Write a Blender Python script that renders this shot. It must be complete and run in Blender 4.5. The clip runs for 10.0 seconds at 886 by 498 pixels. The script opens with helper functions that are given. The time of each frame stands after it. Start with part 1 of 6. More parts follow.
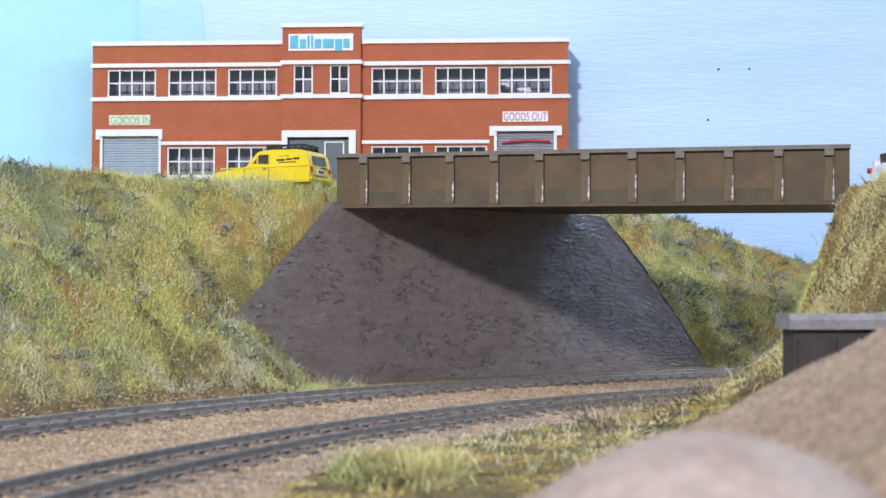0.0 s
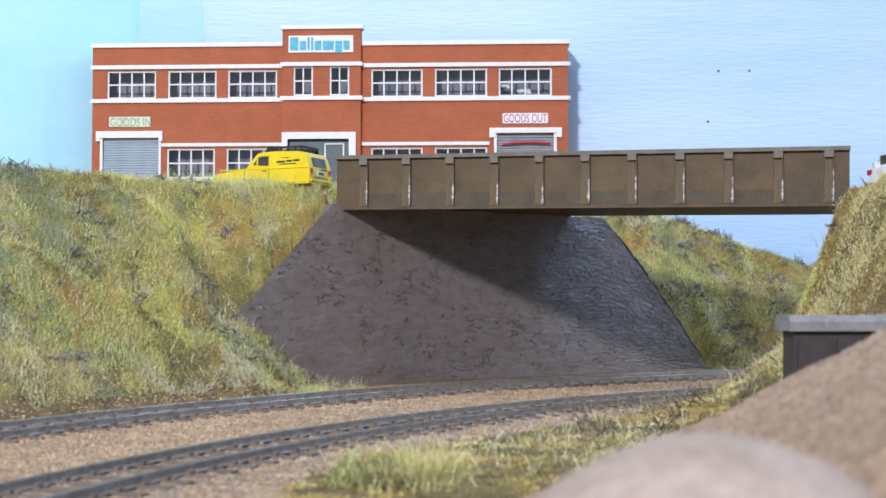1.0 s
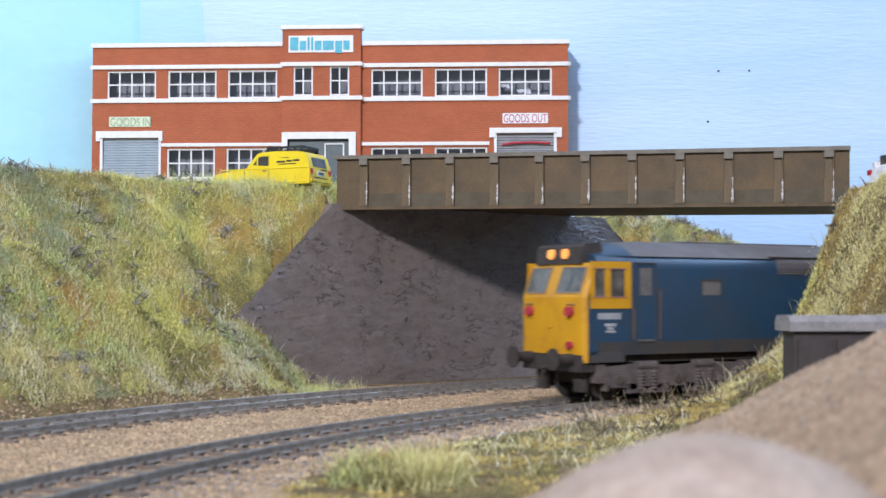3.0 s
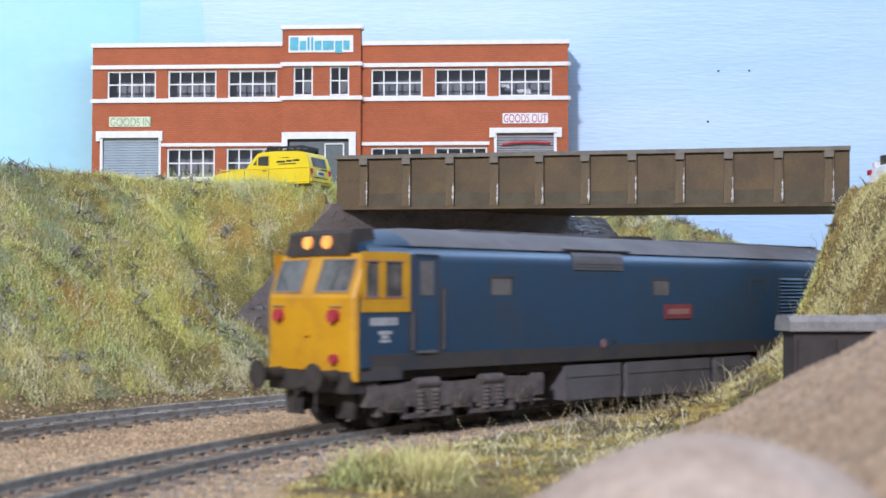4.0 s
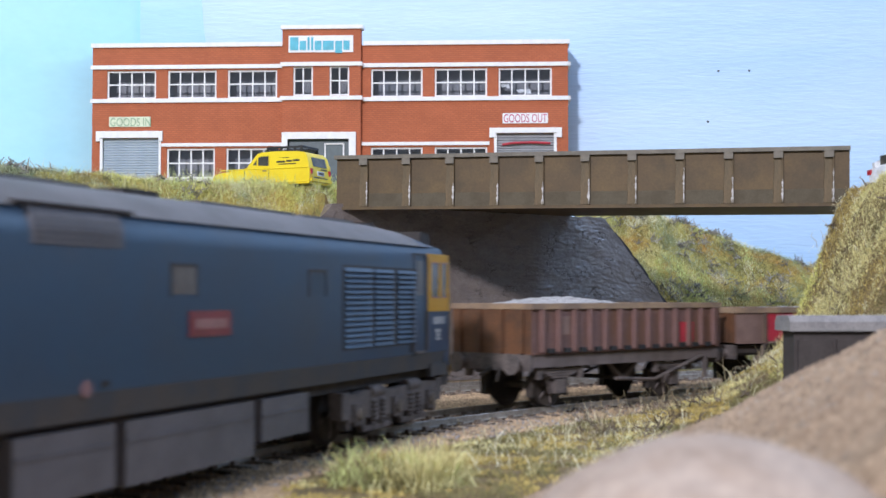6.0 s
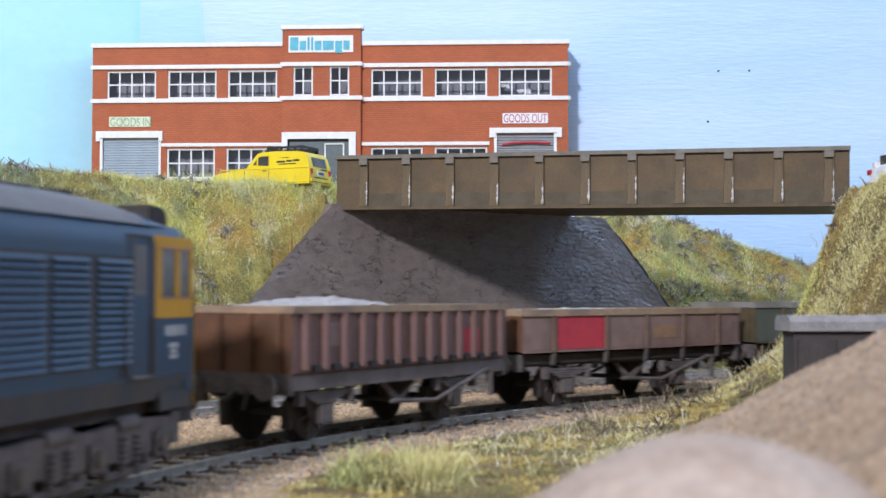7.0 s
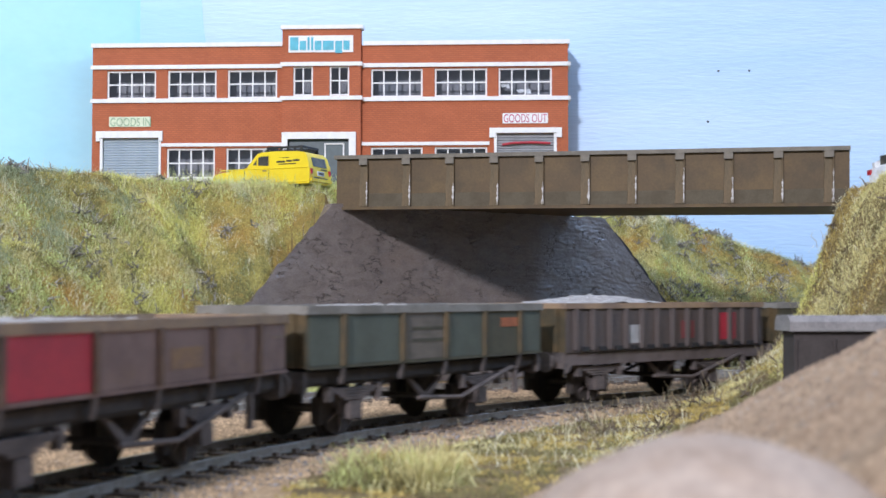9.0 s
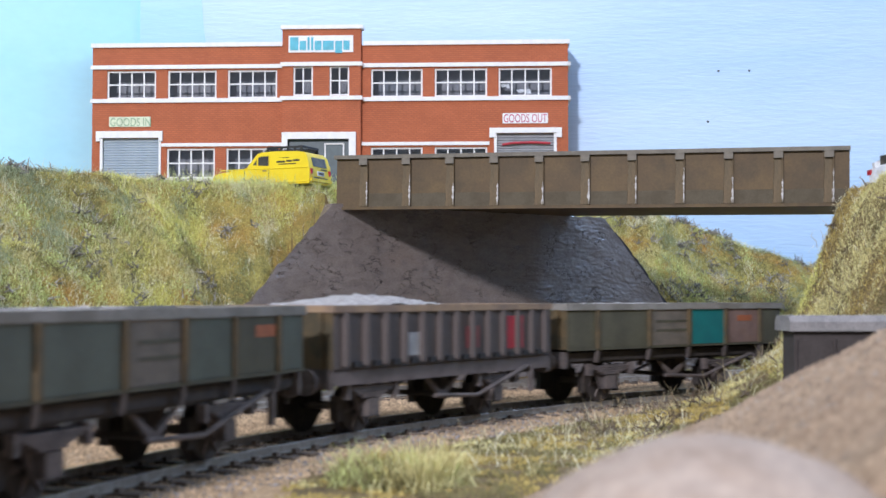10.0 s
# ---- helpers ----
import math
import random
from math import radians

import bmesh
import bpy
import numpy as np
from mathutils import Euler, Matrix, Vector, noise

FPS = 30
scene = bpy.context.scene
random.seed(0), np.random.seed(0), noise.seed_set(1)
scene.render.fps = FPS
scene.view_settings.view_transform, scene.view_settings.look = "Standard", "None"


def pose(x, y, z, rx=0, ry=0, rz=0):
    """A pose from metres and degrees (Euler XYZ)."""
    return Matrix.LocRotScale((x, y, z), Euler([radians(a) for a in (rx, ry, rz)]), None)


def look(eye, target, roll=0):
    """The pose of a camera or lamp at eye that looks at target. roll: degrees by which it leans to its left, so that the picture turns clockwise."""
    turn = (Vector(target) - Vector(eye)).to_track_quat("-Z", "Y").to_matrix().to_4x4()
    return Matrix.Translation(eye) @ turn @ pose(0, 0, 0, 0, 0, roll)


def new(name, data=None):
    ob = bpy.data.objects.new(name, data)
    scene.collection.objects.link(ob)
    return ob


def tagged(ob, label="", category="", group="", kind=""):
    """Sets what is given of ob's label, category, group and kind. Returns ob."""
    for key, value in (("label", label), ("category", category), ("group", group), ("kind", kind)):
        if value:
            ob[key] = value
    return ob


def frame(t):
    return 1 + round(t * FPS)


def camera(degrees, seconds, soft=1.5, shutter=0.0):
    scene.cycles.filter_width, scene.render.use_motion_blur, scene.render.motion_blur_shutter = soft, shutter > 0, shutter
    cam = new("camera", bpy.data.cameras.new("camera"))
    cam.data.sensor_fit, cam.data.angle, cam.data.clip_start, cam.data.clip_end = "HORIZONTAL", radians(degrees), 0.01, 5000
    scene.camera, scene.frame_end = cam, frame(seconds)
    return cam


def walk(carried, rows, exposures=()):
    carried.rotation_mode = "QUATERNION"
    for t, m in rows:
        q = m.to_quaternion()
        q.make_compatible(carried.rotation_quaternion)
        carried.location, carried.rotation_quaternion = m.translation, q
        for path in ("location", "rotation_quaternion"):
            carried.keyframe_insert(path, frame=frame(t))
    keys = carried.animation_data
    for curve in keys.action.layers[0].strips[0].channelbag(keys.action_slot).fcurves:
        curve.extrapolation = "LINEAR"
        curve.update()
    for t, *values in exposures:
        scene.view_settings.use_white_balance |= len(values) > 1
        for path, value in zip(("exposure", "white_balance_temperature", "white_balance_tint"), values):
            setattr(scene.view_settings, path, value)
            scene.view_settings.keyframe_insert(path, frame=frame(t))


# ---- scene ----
# A 1:76 model railway: all lengths below are in millimetres of the model and are turned into metres by MM.
MM = 0.001
CX, CY = 378.85, 89.75           # centre of the tracks' curve
R_NEAR, R_FAR = 471.8, 551.0     # radii of the two tracks
EYE_Z = 33.58
V_TRAIN = 114.3                  # speed in mm per second

# ---- camera ----
cam = camera(37.81, 10.0, shutter=0.55)
cam.data.dof.use_dof = True
cam.data.dof.focus_distance = 0.60
cam.data.dof.aperture_fstop = 42.0
TILT = 92.085
walk(cam, [(t, pose(0, 0, EYE_Z * MM, TILT + d, 0, 0)) for t, d in
           ((0.0, -0.075), (0.5, -0.040), (1.0, 0.0), (2.0, 0.0), (5.0, 0.0), (10.0, 0.0))],
     exposures=((0.0, -0.15, 5900, 17), (10.0, -0.15, 5900, 17)))

# ---- light: the hall's even light, a lamp in front of the layout, an added cool light beside it, and the strip above it ----
world = bpy.data.worlds.new("hall_light")
scene.world = world
world.use_nodes = True
bg = world.node_tree.nodes["Background"]
bg.inputs["Color"].default_value = (0.77, 0.89, 1.0, 1)
bg.inputs["Strength"].default_value = 0.37


def lamp(name, x, y, z, target, size, power, colour):
    data = bpy.data.lights.new(name, "AREA")
    data.shape, data.size, data.size_y = "RECTANGLE", size[0] * MM, size[1] * MM
    data.energy, data.color = power, colour
    ob = new(name, data)
    ob.matrix_world = look((x * MM, y * MM, z * MM), [v * MM for v in target])
    return ob


lamp("layout_lamp", -560, -1180, 870, (40, 600, 40), (150, 120), 38.0, (1.0, 0.975, 0.95))
# Added bluish light from an unseen source, for the wall's right-hand end.
lamp("hall_window", 900, 585, 610, (75, 609, 60), (260, 200), 4.2, (0.50, 0.72, 1.0))
lamp("layout_light_strip", 60, 360, 640, (60, 420, 0), (1500, 70), 2.5, (0.93, 0.97, 1.0))


# ---- helpers for meshes ----
def part(name, bm, material, parent=None, label="", smooth=False, bevel=0.0):
    """Links a bmesh in millimetres as one mesh object under parent."""
    if bevel:
        bmesh.ops.bevel(bm, geom=[e for e in bm.edges if len(e.link_faces) == 2 and e.calc_face_angle() > 0.6],
                        offset=bevel, segments=2, affect="EDGES", clamp_overlap=True)
    bmesh.ops.recalc_face_normals(bm, faces=bm.faces)
    if smooth:
        for e in bm.edges:
            e.smooth = len(e.link_faces) != 2 or e.calc_face_angle() < 0.6
    bmesh.ops.scale(bm, vec=(MM, MM, MM), verts=bm.verts)
    me = bpy.data.meshes.new(name)
    bm.to_mesh(me)
    bm.free()
    if smooth:
        me.polygons.foreach_set("use_smooth", [True] * len(me.polygons))
    for m in material if isinstance(material, (list, tuple)) else [material]:
        me.materials.append(m)
    ob = new(name, me)
    ob.parent = parent
    if label:
        ob["label"] = label
    return ob


def thing(name, m, label, category, group="", kind=""):
    ob = new(name)
    ob.empty_display_size = 0.01
    ob.matrix_basis = m
    return tagged(ob, label, category, group, kind)


def again(name, ob, parent, x=0, y=0, z=0, rz=0):
    """Another part on the same mesh."""
    o = new(name, ob.data)
    o.parent = parent
    o.matrix_basis = mmpose(x, y, z, 0, 0, rz)
    return o


def mmpose(x, y, z, rx=0, ry=0, rz=0):
    return pose(x * MM, y * MM, z * MM, rx, ry, rz)


def box(bm, x0, x1, y0, y1, z0, z1):
    v = [bm.verts.new(p) for p in ((x0, y0, z0), (x1, y0, z0), (x1, y1, z0), (x0, y1, z0),
                                   (x0, y0, z1), (x1, y0, z1), (x1, y1, z1), (x0, y1, z1))]
    for f in ((3, 2, 1, 0), (4, 5, 6, 7), (0, 1, 5, 4), (1, 2, 6, 5), (2, 3, 7, 6), (3, 0, 4, 7)):
        bm.faces.new([v[i] for i in f])
    return v


def boxes(*lst):
    bm = bmesh.new()
    for b in lst:
        box(bm, *b)
    return bm


def rod(bm, a, b, r0, r1=None, n=10):
    a, b = Vector(a), Vector(b)
    bmesh.ops.create_cone(bm, cap_ends=True, segments=n, radius1=r0, radius2=r0 if r1 is None else r1,
                          depth=(b - a).length,
                          matrix=Matrix.Translation((a + b) / 2) @ (b - a).to_track_quat("Z", "Y").to_matrix().to_4x4())
    return bm


def rods(*lst):
    bm = bmesh.new()
    for b in lst:
        rod(bm, *b)
    return bm


def prism(bm, pts, u0, u1, axis="x"):
    """A closed outline carried along an axis: pts are (y, z) along x, (x, z) along y, (x, y) along z."""
    def put(p, u):
        return {"x": (u, p[0], p[1]), "y": (p[0], u, p[1]), "z": (p[0], p[1], u)}[axis]
    a = [bm.verts.new(put(p, u0)) for p in pts]
    b = [bm.verts.new(put(p, u1)) for p in pts]
    n = len(pts)
    bm.faces.new(a[::-1])
    bm.faces.new(b)
    for i in range(n):
        bm.faces.new((a[i], a[(i + 1) % n], b[(i + 1) % n], b[i]))
    return bm


def loft(bm, rings, close=True, caps=True):
    vs = [[bm.verts.new(p) for p in r] for r in rings]
    n = len(rings[0])
    for a, b in zip(vs, vs[1:]):
        for i in range(n if close else n - 1):
            bm.faces.new((a[i], a[(i + 1) % n], b[(i + 1) % n], b[i]))
    if caps and close:
        bm.faces.new(vs[0][::-1])
        bm.faces.new(vs[-1])
    return bm


def sm(a, b, v):
    t = min(1, max(0, (v - a) / (b - a)))
    return t * t * (3 - 2 * t)


def lerp_table(tab, v):
    if v <= tab[0][0]:
        return tab[0][1]
    for (a, p), (b, q) in zip(tab, tab[1:]):
        if v <= b:
            return p + (q - p) * (v - a) / (b - a)
    return tab[-1][1]


# ---- materials ----
def node(nt, kind, **sets):
    n = nt.nodes.new(kind)
    for k, v in sets.items():
        n.inputs[k.replace("_", " ")].default_value = v
    return n


def mat(name, colour, rough=0.6, metal=0.0, second=None, mix=(0.42, 0.62), size=4.0, grain=0.25, fine=0.5,
        bump=0.15, dirt=None, dirt_mix=(0.55, 0.75), dirt_size=15.0, per=None, spread=0.2, glow=0.0, stretch=(1, 1, 1), spec=0.5):
    """Two blended colours in patches of `size` mm, a fine grain, dirt patches and a bump."""
    m = bpy.data.materials.new(name)
    m.use_nodes = True
    nt = m.node_tree
    b = nt.nodes["Principled BSDF"]
    lk = nt.links.new
    tc = node(nt, "ShaderNodeTexCoord")
    mp = node(nt, "ShaderNodeMapping", Scale=stretch)
    lk(tc.outputs["Object"], mp.inputs["Vector"])
    n1 = node(nt, "ShaderNodeTexNoise", Scale=1000.0 / size, Detail=5.0, Roughness=0.6)
    n2 = node(nt, "ShaderNodeTexNoise", Scale=1000.0 / fine, Detail=3.0, Roughness=0.6)
    lk(mp.outputs[0], n1.inputs["Vector"])
    lk(mp.outputs[0], n2.inputs["Vector"])
    c = tuple(colour) + (1,)
    s = tuple(second if second else [v * 0.78 for v in colour]) + (1,)
    ramp = node(nt, "ShaderNodeValToRGB")
    ramp.color_ramp.elements[0].position, ramp.color_ramp.elements[1].position = mix
    ramp.color_ramp.elements[0].color, ramp.color_ramp.elements[1].color = c, s
    lk(n1.outputs["Fac"], ramp.inputs["Fac"])
    out = ramp.outputs["Color"]
    if dirt:
        n3 = node(nt, "ShaderNodeTexNoise", Scale=1000.0 / dirt_size, Detail=6.0, Roughness=0.7)
        lk(mp.outputs[0], n3.inputs["Vector"])
        r3 = node(nt, "ShaderNodeMapRange")
        r3.inputs["From Min"].default_value, r3.inputs["From Max"].default_value = dirt_mix
        lk(n3.outputs["Fac"], r3.inputs["Value"])
        mx = nt.nodes.new("ShaderNodeMix")
        mx.data_type = "RGBA"
        mx.inputs["B"].default_value = tuple(dirt) + (1,)
        mx.inputs[7].default_value = tuple(dirt) + (1,)
        lk(r3.outputs[0], mx.inputs[0])
        lk(out, mx.inputs[6])
        out = mx.outputs[2]
    hsv = node(nt, "ShaderNodeHueSaturation")
    gr = node(nt, "ShaderNodeMapRange")
    gr.inputs["From Min"].default_value, gr.inputs["From Max"].default_value = 0.3, 0.7
    gr.inputs["To Min"].default_value, gr.inputs["To Max"].default_value = 1 - grain, 1 + grain
    lk(n2.outputs["Fac"], gr.inputs["Value"])
    val = gr.outputs[0]
    if per:
        src = node(nt, "ShaderNodeObjectInfo").outputs["Random"] if per == "object" else node(nt, "ShaderNodeNewGeometry").outputs["Random Per Island"]
        pr = node(nt, "ShaderNodeMapRange")
        pr.inputs["To Min"].default_value, pr.inputs["To Max"].default_value = 1 - spread, 1 + spread
        lk(src, pr.inputs["Value"])
        mul = node(nt, "ShaderNodeMath")
        mul.operation = "MULTIPLY"
        lk(val, mul.inputs[0])
        lk(pr.outputs[0], mul.inputs[1])
        val = mul.outputs[0]
    lk(val, hsv.inputs["Value"])
    lk(out, hsv.inputs["Color"])
    lk(hsv.outputs[0], b.inputs["Base Color"])
    b.inputs["Roughness"].default_value, b.inputs["Metallic"].default_value = rough, metal
    b.inputs["Specular IOR Level"].default_value = spec
    if bump:
        bp = node(nt, "ShaderNodeBump", Strength=min(1.0, bump * 2), Distance=bump * MM)
        lk(n2.outputs["Fac"], bp.inputs["Height"])
        lk(bp.outputs[0], b.inputs["Normal"])
    if glow:
        lk(hsv.outputs[0], b.inputs["Emission Color"])
        b.inputs["Emission Strength"].default_value = glow
    return m


M_BALLAST = mat("sandy_ballast", (0.47, 0.33, 0.19), 0.95, second=(0.35, 0.235, 0.13), size=2.2, grain=0.45, fine=0.7, bump=0.5,
                dirt=(0.56, 0.44, 0.33), dirt_size=22)
M_TURF = mat("turf", (0.38, 0.33, 0.09), 0.95, second=(0.17, 0.16, 0.05), size=9.0, grain=0.5, fine=0.6, bump=0.6,
             dirt=(0.40, 0.22, 0.05), dirt_size=26, dirt_mix=(0.5, 0.7))
M_SOIL = mat("dark_soil_turf", (0.23, 0.165, 0.065), 0.95, second=(0.11, 0.08, 0.035), size=7.0, grain=0.5, fine=0.7, bump=0.6, dirt=(0.30, 0.20, 0.10), dirt_size=14)
M_SAND = mat("sand", (0.40, 0.285, 0.185), 0.95, second=(0.26, 0.18, 0.112), size=2.0, grain=0.5, fine=1.1, bump=0.6)
M_PALE = mat("pale_plaster", (0.45, 0.36, 0.295), 0.95, second=(0.34, 0.255, 0.195), size=9.0, grain=0.15, fine=1.2, bump=0.3)
M_RAIL = mat("weathered_grey_rail", (0.27, 0.25, 0.22), 0.6, 0.0, second=(0.19, 0.17, 0.145), size=3, grain=0.2, bump=0.05)
M_RAILTOP = mat("worn_rail_head", (0.30, 0.28, 0.26), 0.35, 0.8, grain=0.1, bump=0.0)
M_SLEEPER = mat("sleeper", (0.16, 0.125, 0.10), 0.85, second=(0.21, 0.16, 0.115), size=2.5, per="object", bump=0.1)
M_WALL = mat("slate_grey_wall", (0.222, 0.186, 0.168), 0.24, spec=0.9, second=(0.188, 0.156, 0.142), size=7, grain=0.14, fine=0.9, bump=0.25,
             dirt=(0.21, 0.165, 0.14), dirt_size=30, stretch=(1, 1, 2.2))


def add_cracks(m, colour):
    """Short dark cracks where a stretched noise crosses its middle, broken up by a larger noise."""
    nt = m.node_tree
    lk = nt.links.new
    b = nt.nodes["Principled BSDF"]
    src = b.inputs["Base Color"].links[0].from_socket
    tc = node(nt, "ShaderNodeTexCoord")
    mp = node(nt, "ShaderNodeMapping", Scale=(1, 1, 2.6))
    lk(tc.outputs["Object"], mp.inputs["Vector"])
    n1 = node(nt, "ShaderNodeTexNoise", Scale=120.0, Detail=8.0, Roughness=0.66)
    n2 = node(nt, "ShaderNodeTexNoise", Scale=120.0, Detail=2.0)
    lk(mp.outputs[0], n1.inputs["Vector"])
    lk(tc.outputs["Object"], n2.inputs["Vector"])
    sub, ab = node(nt, "ShaderNodeMath"), node(nt, "ShaderNodeMath")
    sub.operation, ab.operation = "SUBTRACT", "ABSOLUTE"
    sub.inputs[1].default_value = 0.5
    lk(n1.outputs["Fac"], sub.inputs[0])
    lk(sub.outputs[0], ab.inputs[0])
    line = node(nt, "ShaderNodeMapRange")
    line.inputs["From Min"].default_value, line.inputs["From Max"].default_value = 0.003, 0.011
    line.inputs["To Min"].default_value, line.inputs["To Max"].default_value = 1.0, 0.0
    lk(ab.outputs[0], line.inputs["Value"])
    gate = node(nt, "ShaderNodeMapRange")
    gate.inputs["From Min"].default_value, gate.inputs["From Max"].default_value = 0.50, 0.60
    gate.inputs["To Max"].default_value = 0.7
    lk(n2.outputs["Fac"], gate.inputs["Value"])
    mul = node(nt, "ShaderNodeMath")
    mul.operation = "MULTIPLY"
    lk(line.outputs[0], mul.inputs[0])
    lk(gate.outputs[0], mul.inputs[1])
    mx = nt.nodes.new("ShaderNodeMix")
    mx.data_type = "RGBA"
    mx.inputs[7].default_value = (*colour, 1)
    lk(mul.outputs[0], mx.inputs[0])
    lk(src, mx.inputs[6])
    lk(mx.outputs[2], b.inputs["Base Color"])
    old = b.inputs["Normal"].links[0].from_socket
    bp = node(nt, "ShaderNodeBump", Strength=0.9, Distance=0.0006)
    bp.invert = True
    lk(mul.outputs[0], bp.inputs["Height"])
    lk(old, bp.inputs["Normal"])
    lk(bp.outputs[0], b.inputs["Normal"])


add_cracks(M_WALL, (0.05, 0.042, 0.04))
# Near-black colour for the shade in the gap behind the wall's edge.
M_GAP_SHADE = mat("gap_shade", (0.045, 0.04, 0.04), 0.8, bump=0.1)
M_GIRDER = mat("olive_girder_paint", (0.112, 0.073, 0.034), 0.6, spec=0.35, second=(0.080, 0.056, 0.029), size=16, grain=0.10, fine=0.9, bump=0.06,
               dirt=(0.150, 0.098, 0.040), dirt_size=13, dirt_mix=(0.45, 0.75), mix=(0.35, 0.65))
M_GIRDER_RIB = mat("worn_stiffener_paint", (0.140, 0.098, 0.050), 0.6, spec=0.35, second=(0.105, 0.080, 0.042), size=5, grain=0.12, bump=0.06, stretch=(1, 1, 0.3))
M_GIRDER_LOW = mat("dusty_lower_plate_paint", (0.100, 0.082, 0.052), 0.65, spec=0.3, second=(0.082, 0.064, 0.038), size=7, grain=0.12, bump=0.05)
M_GIRDER_TOP = mat("grey_flange_paint", (0.17, 0.15, 0.115), 0.6, second=(0.12, 0.105, 0.08), size=6, grain=0.15, bump=0.05)
M_STREAK = mat("pale_scrape", (0.55, 0.53, 0.51), 0.7, second=(0.26, 0.23, 0.19), mix=(0.45, 0.60), size=2.5, grain=0.3, bump=0.05)
M_WHITE = mat("white_card", (0.80, 0.80, 0.80), 0.6, second=(0.74, 0.74, 0.75), grain=0.04, bump=0.02)
M_SHUTTER = mat("blue_grey_shutter", (0.40, 0.47, 0.54), 0.5, second=(0.35, 0.42, 0.50), size=10, grain=0.05, bump=0.02)
M_SKY = mat("painted_sky", (0.36, 0.57, 0.86), 0.5, second=(0.41, 0.62, 0.89), size=120, grain=0.03, fine=3.2, bump=0.4, stretch=(0.3, 1, 2.2),
            dirt=(0.62, 0.77, 0.93), dirt_size=190, dirt_mix=(0.25, 0.85))
M_SKYL = mat("painted_sky_pale", (0.40, 0.74, 0.92), 0.5, second=(0.47, 0.80, 0.96), size=90, grain=0.02, fine=4, bump=0.08, stretch=(0.4, 1, 1))
M_SKYD = mat("painted_sky_blue", (0.37, 0.63, 0.88), 0.5, second=(0.42, 0.67, 0.90), size=60, grain=0.03, fine=3.2, bump=0.3, stretch=(0.3, 1, 2.2))
M_DARKPIN = mat("dark_pin", (0.03, 0.03, 0.035), 0.5, bump=0)
M_ROAD = mat("road_card", (0.12, 0.12, 0.12), 0.9, bump=0.2)
# ---- ground ----


def polar(x, y):
    return math.hypot(x - CX, y - CY), math.degrees(math.atan2(y - CY, x - CX))


def at_polar(r, a):
    return CX + r * math.cos(math.radians(a)), CY + r * math.sin(math.radians(a))


WALL_R = 604.0
A_RIGHT, A_TOP_R, A_TOP_L, A_LEFT = 113.8, 119.8, 134.5, 138.9    # the wall's right end, top right, top left and left end
PLATEAU = 79.0


def wall_top(a):
    return lerp_table([(A_RIGHT, -2), (A_RIGHT + 1.8, 23.5), (A_RIGHT + 3.7, 46.5), (A_TOP_R, 71), (A_TOP_L, 71), (A_LEFT, 29), (A_LEFT + 5, 4)], a)


def rough(x, y, s, amp, seed=0.0):
    return amp * noise.noise(Vector((x / s, y / s, seed)))


def ground_z(x, y):
    r, a = polar(x, y)
    z = -2.7 + rough(x, y, 9, 0.3) + rough(x, y, 60, 0.3, 3)
    # the far bank
    top = lerp_table([(118, PLATEAU), (141, 70.5), (162, 63), (183, 57), (200, 48.5), (240, 45)], x) + rough(x, y, 45, 2.0, 7)
    foot = lerp_table([(95, 604), (112, 606), (A_RIGHT, WALL_R + 16), (122, WALL_R + 12), (126, WALL_R + 4), (134.6, WALL_R + 2), (136.2, 597), (137.8, 584), (138.8, 575), (142, 573), (170, 575)], a)
    lift = lerp_table([(112, 0), (A_RIGHT, -2), (A_RIGHT + 1.8, 19.5), (A_RIGHT + 3.7, 42), (A_TOP_R, 66), (A_TOP_L, 68), (134.9, 0)], a)
    slope = lerp_table([(100, 1.05), (130, 1.2), (145, 1.15), (160, 0.98)], a)
    if r > foot and y > 200:
        bank = -3 + lift + (r - foot) * slope
        if r > WALL_R + 2.5:
            bank = max(bank, lerp_table([(133.6, 0), (A_TOP_L - 0.2, 74), (A_LEFT, 36), (A_LEFT + 3, 5)], a) + (r - WALL_R - 2.5) * slope)
        bank += (rough(x, y, 26, 7.0, 1) + rough(x, y, 11, 4.0, 2)) * sm(0, 8, r - foot)
        bank = min(bank, top + rough(x, y, 12, 0.7, 5))
        z = max(z, bank)
    # the near bank inside the curve
    if r < 462 and x > -20 and y > 120:
        s = lerp_table([(-20, -3), (50, -2.4), (66, -0.6), (80, 2.6), (95, 9), (105, 14.5), (113, 21), (119, 28), (125, 41), (133.5, 60), (139.5, 69), (149, 73), (176, 70), (260, 66)], x)
        s = -3 + (s + 3) * sm(270, 400, y)
        s += (rough(x, y, 20, 3.6, 11) + rough(x, y, 8, 2.2, 12)) * sm(4, 25, s)
        z = max(z, -3 + (s + 3) * (1 - sm(428, 452, r)))
    return z


HEIGHTS = []


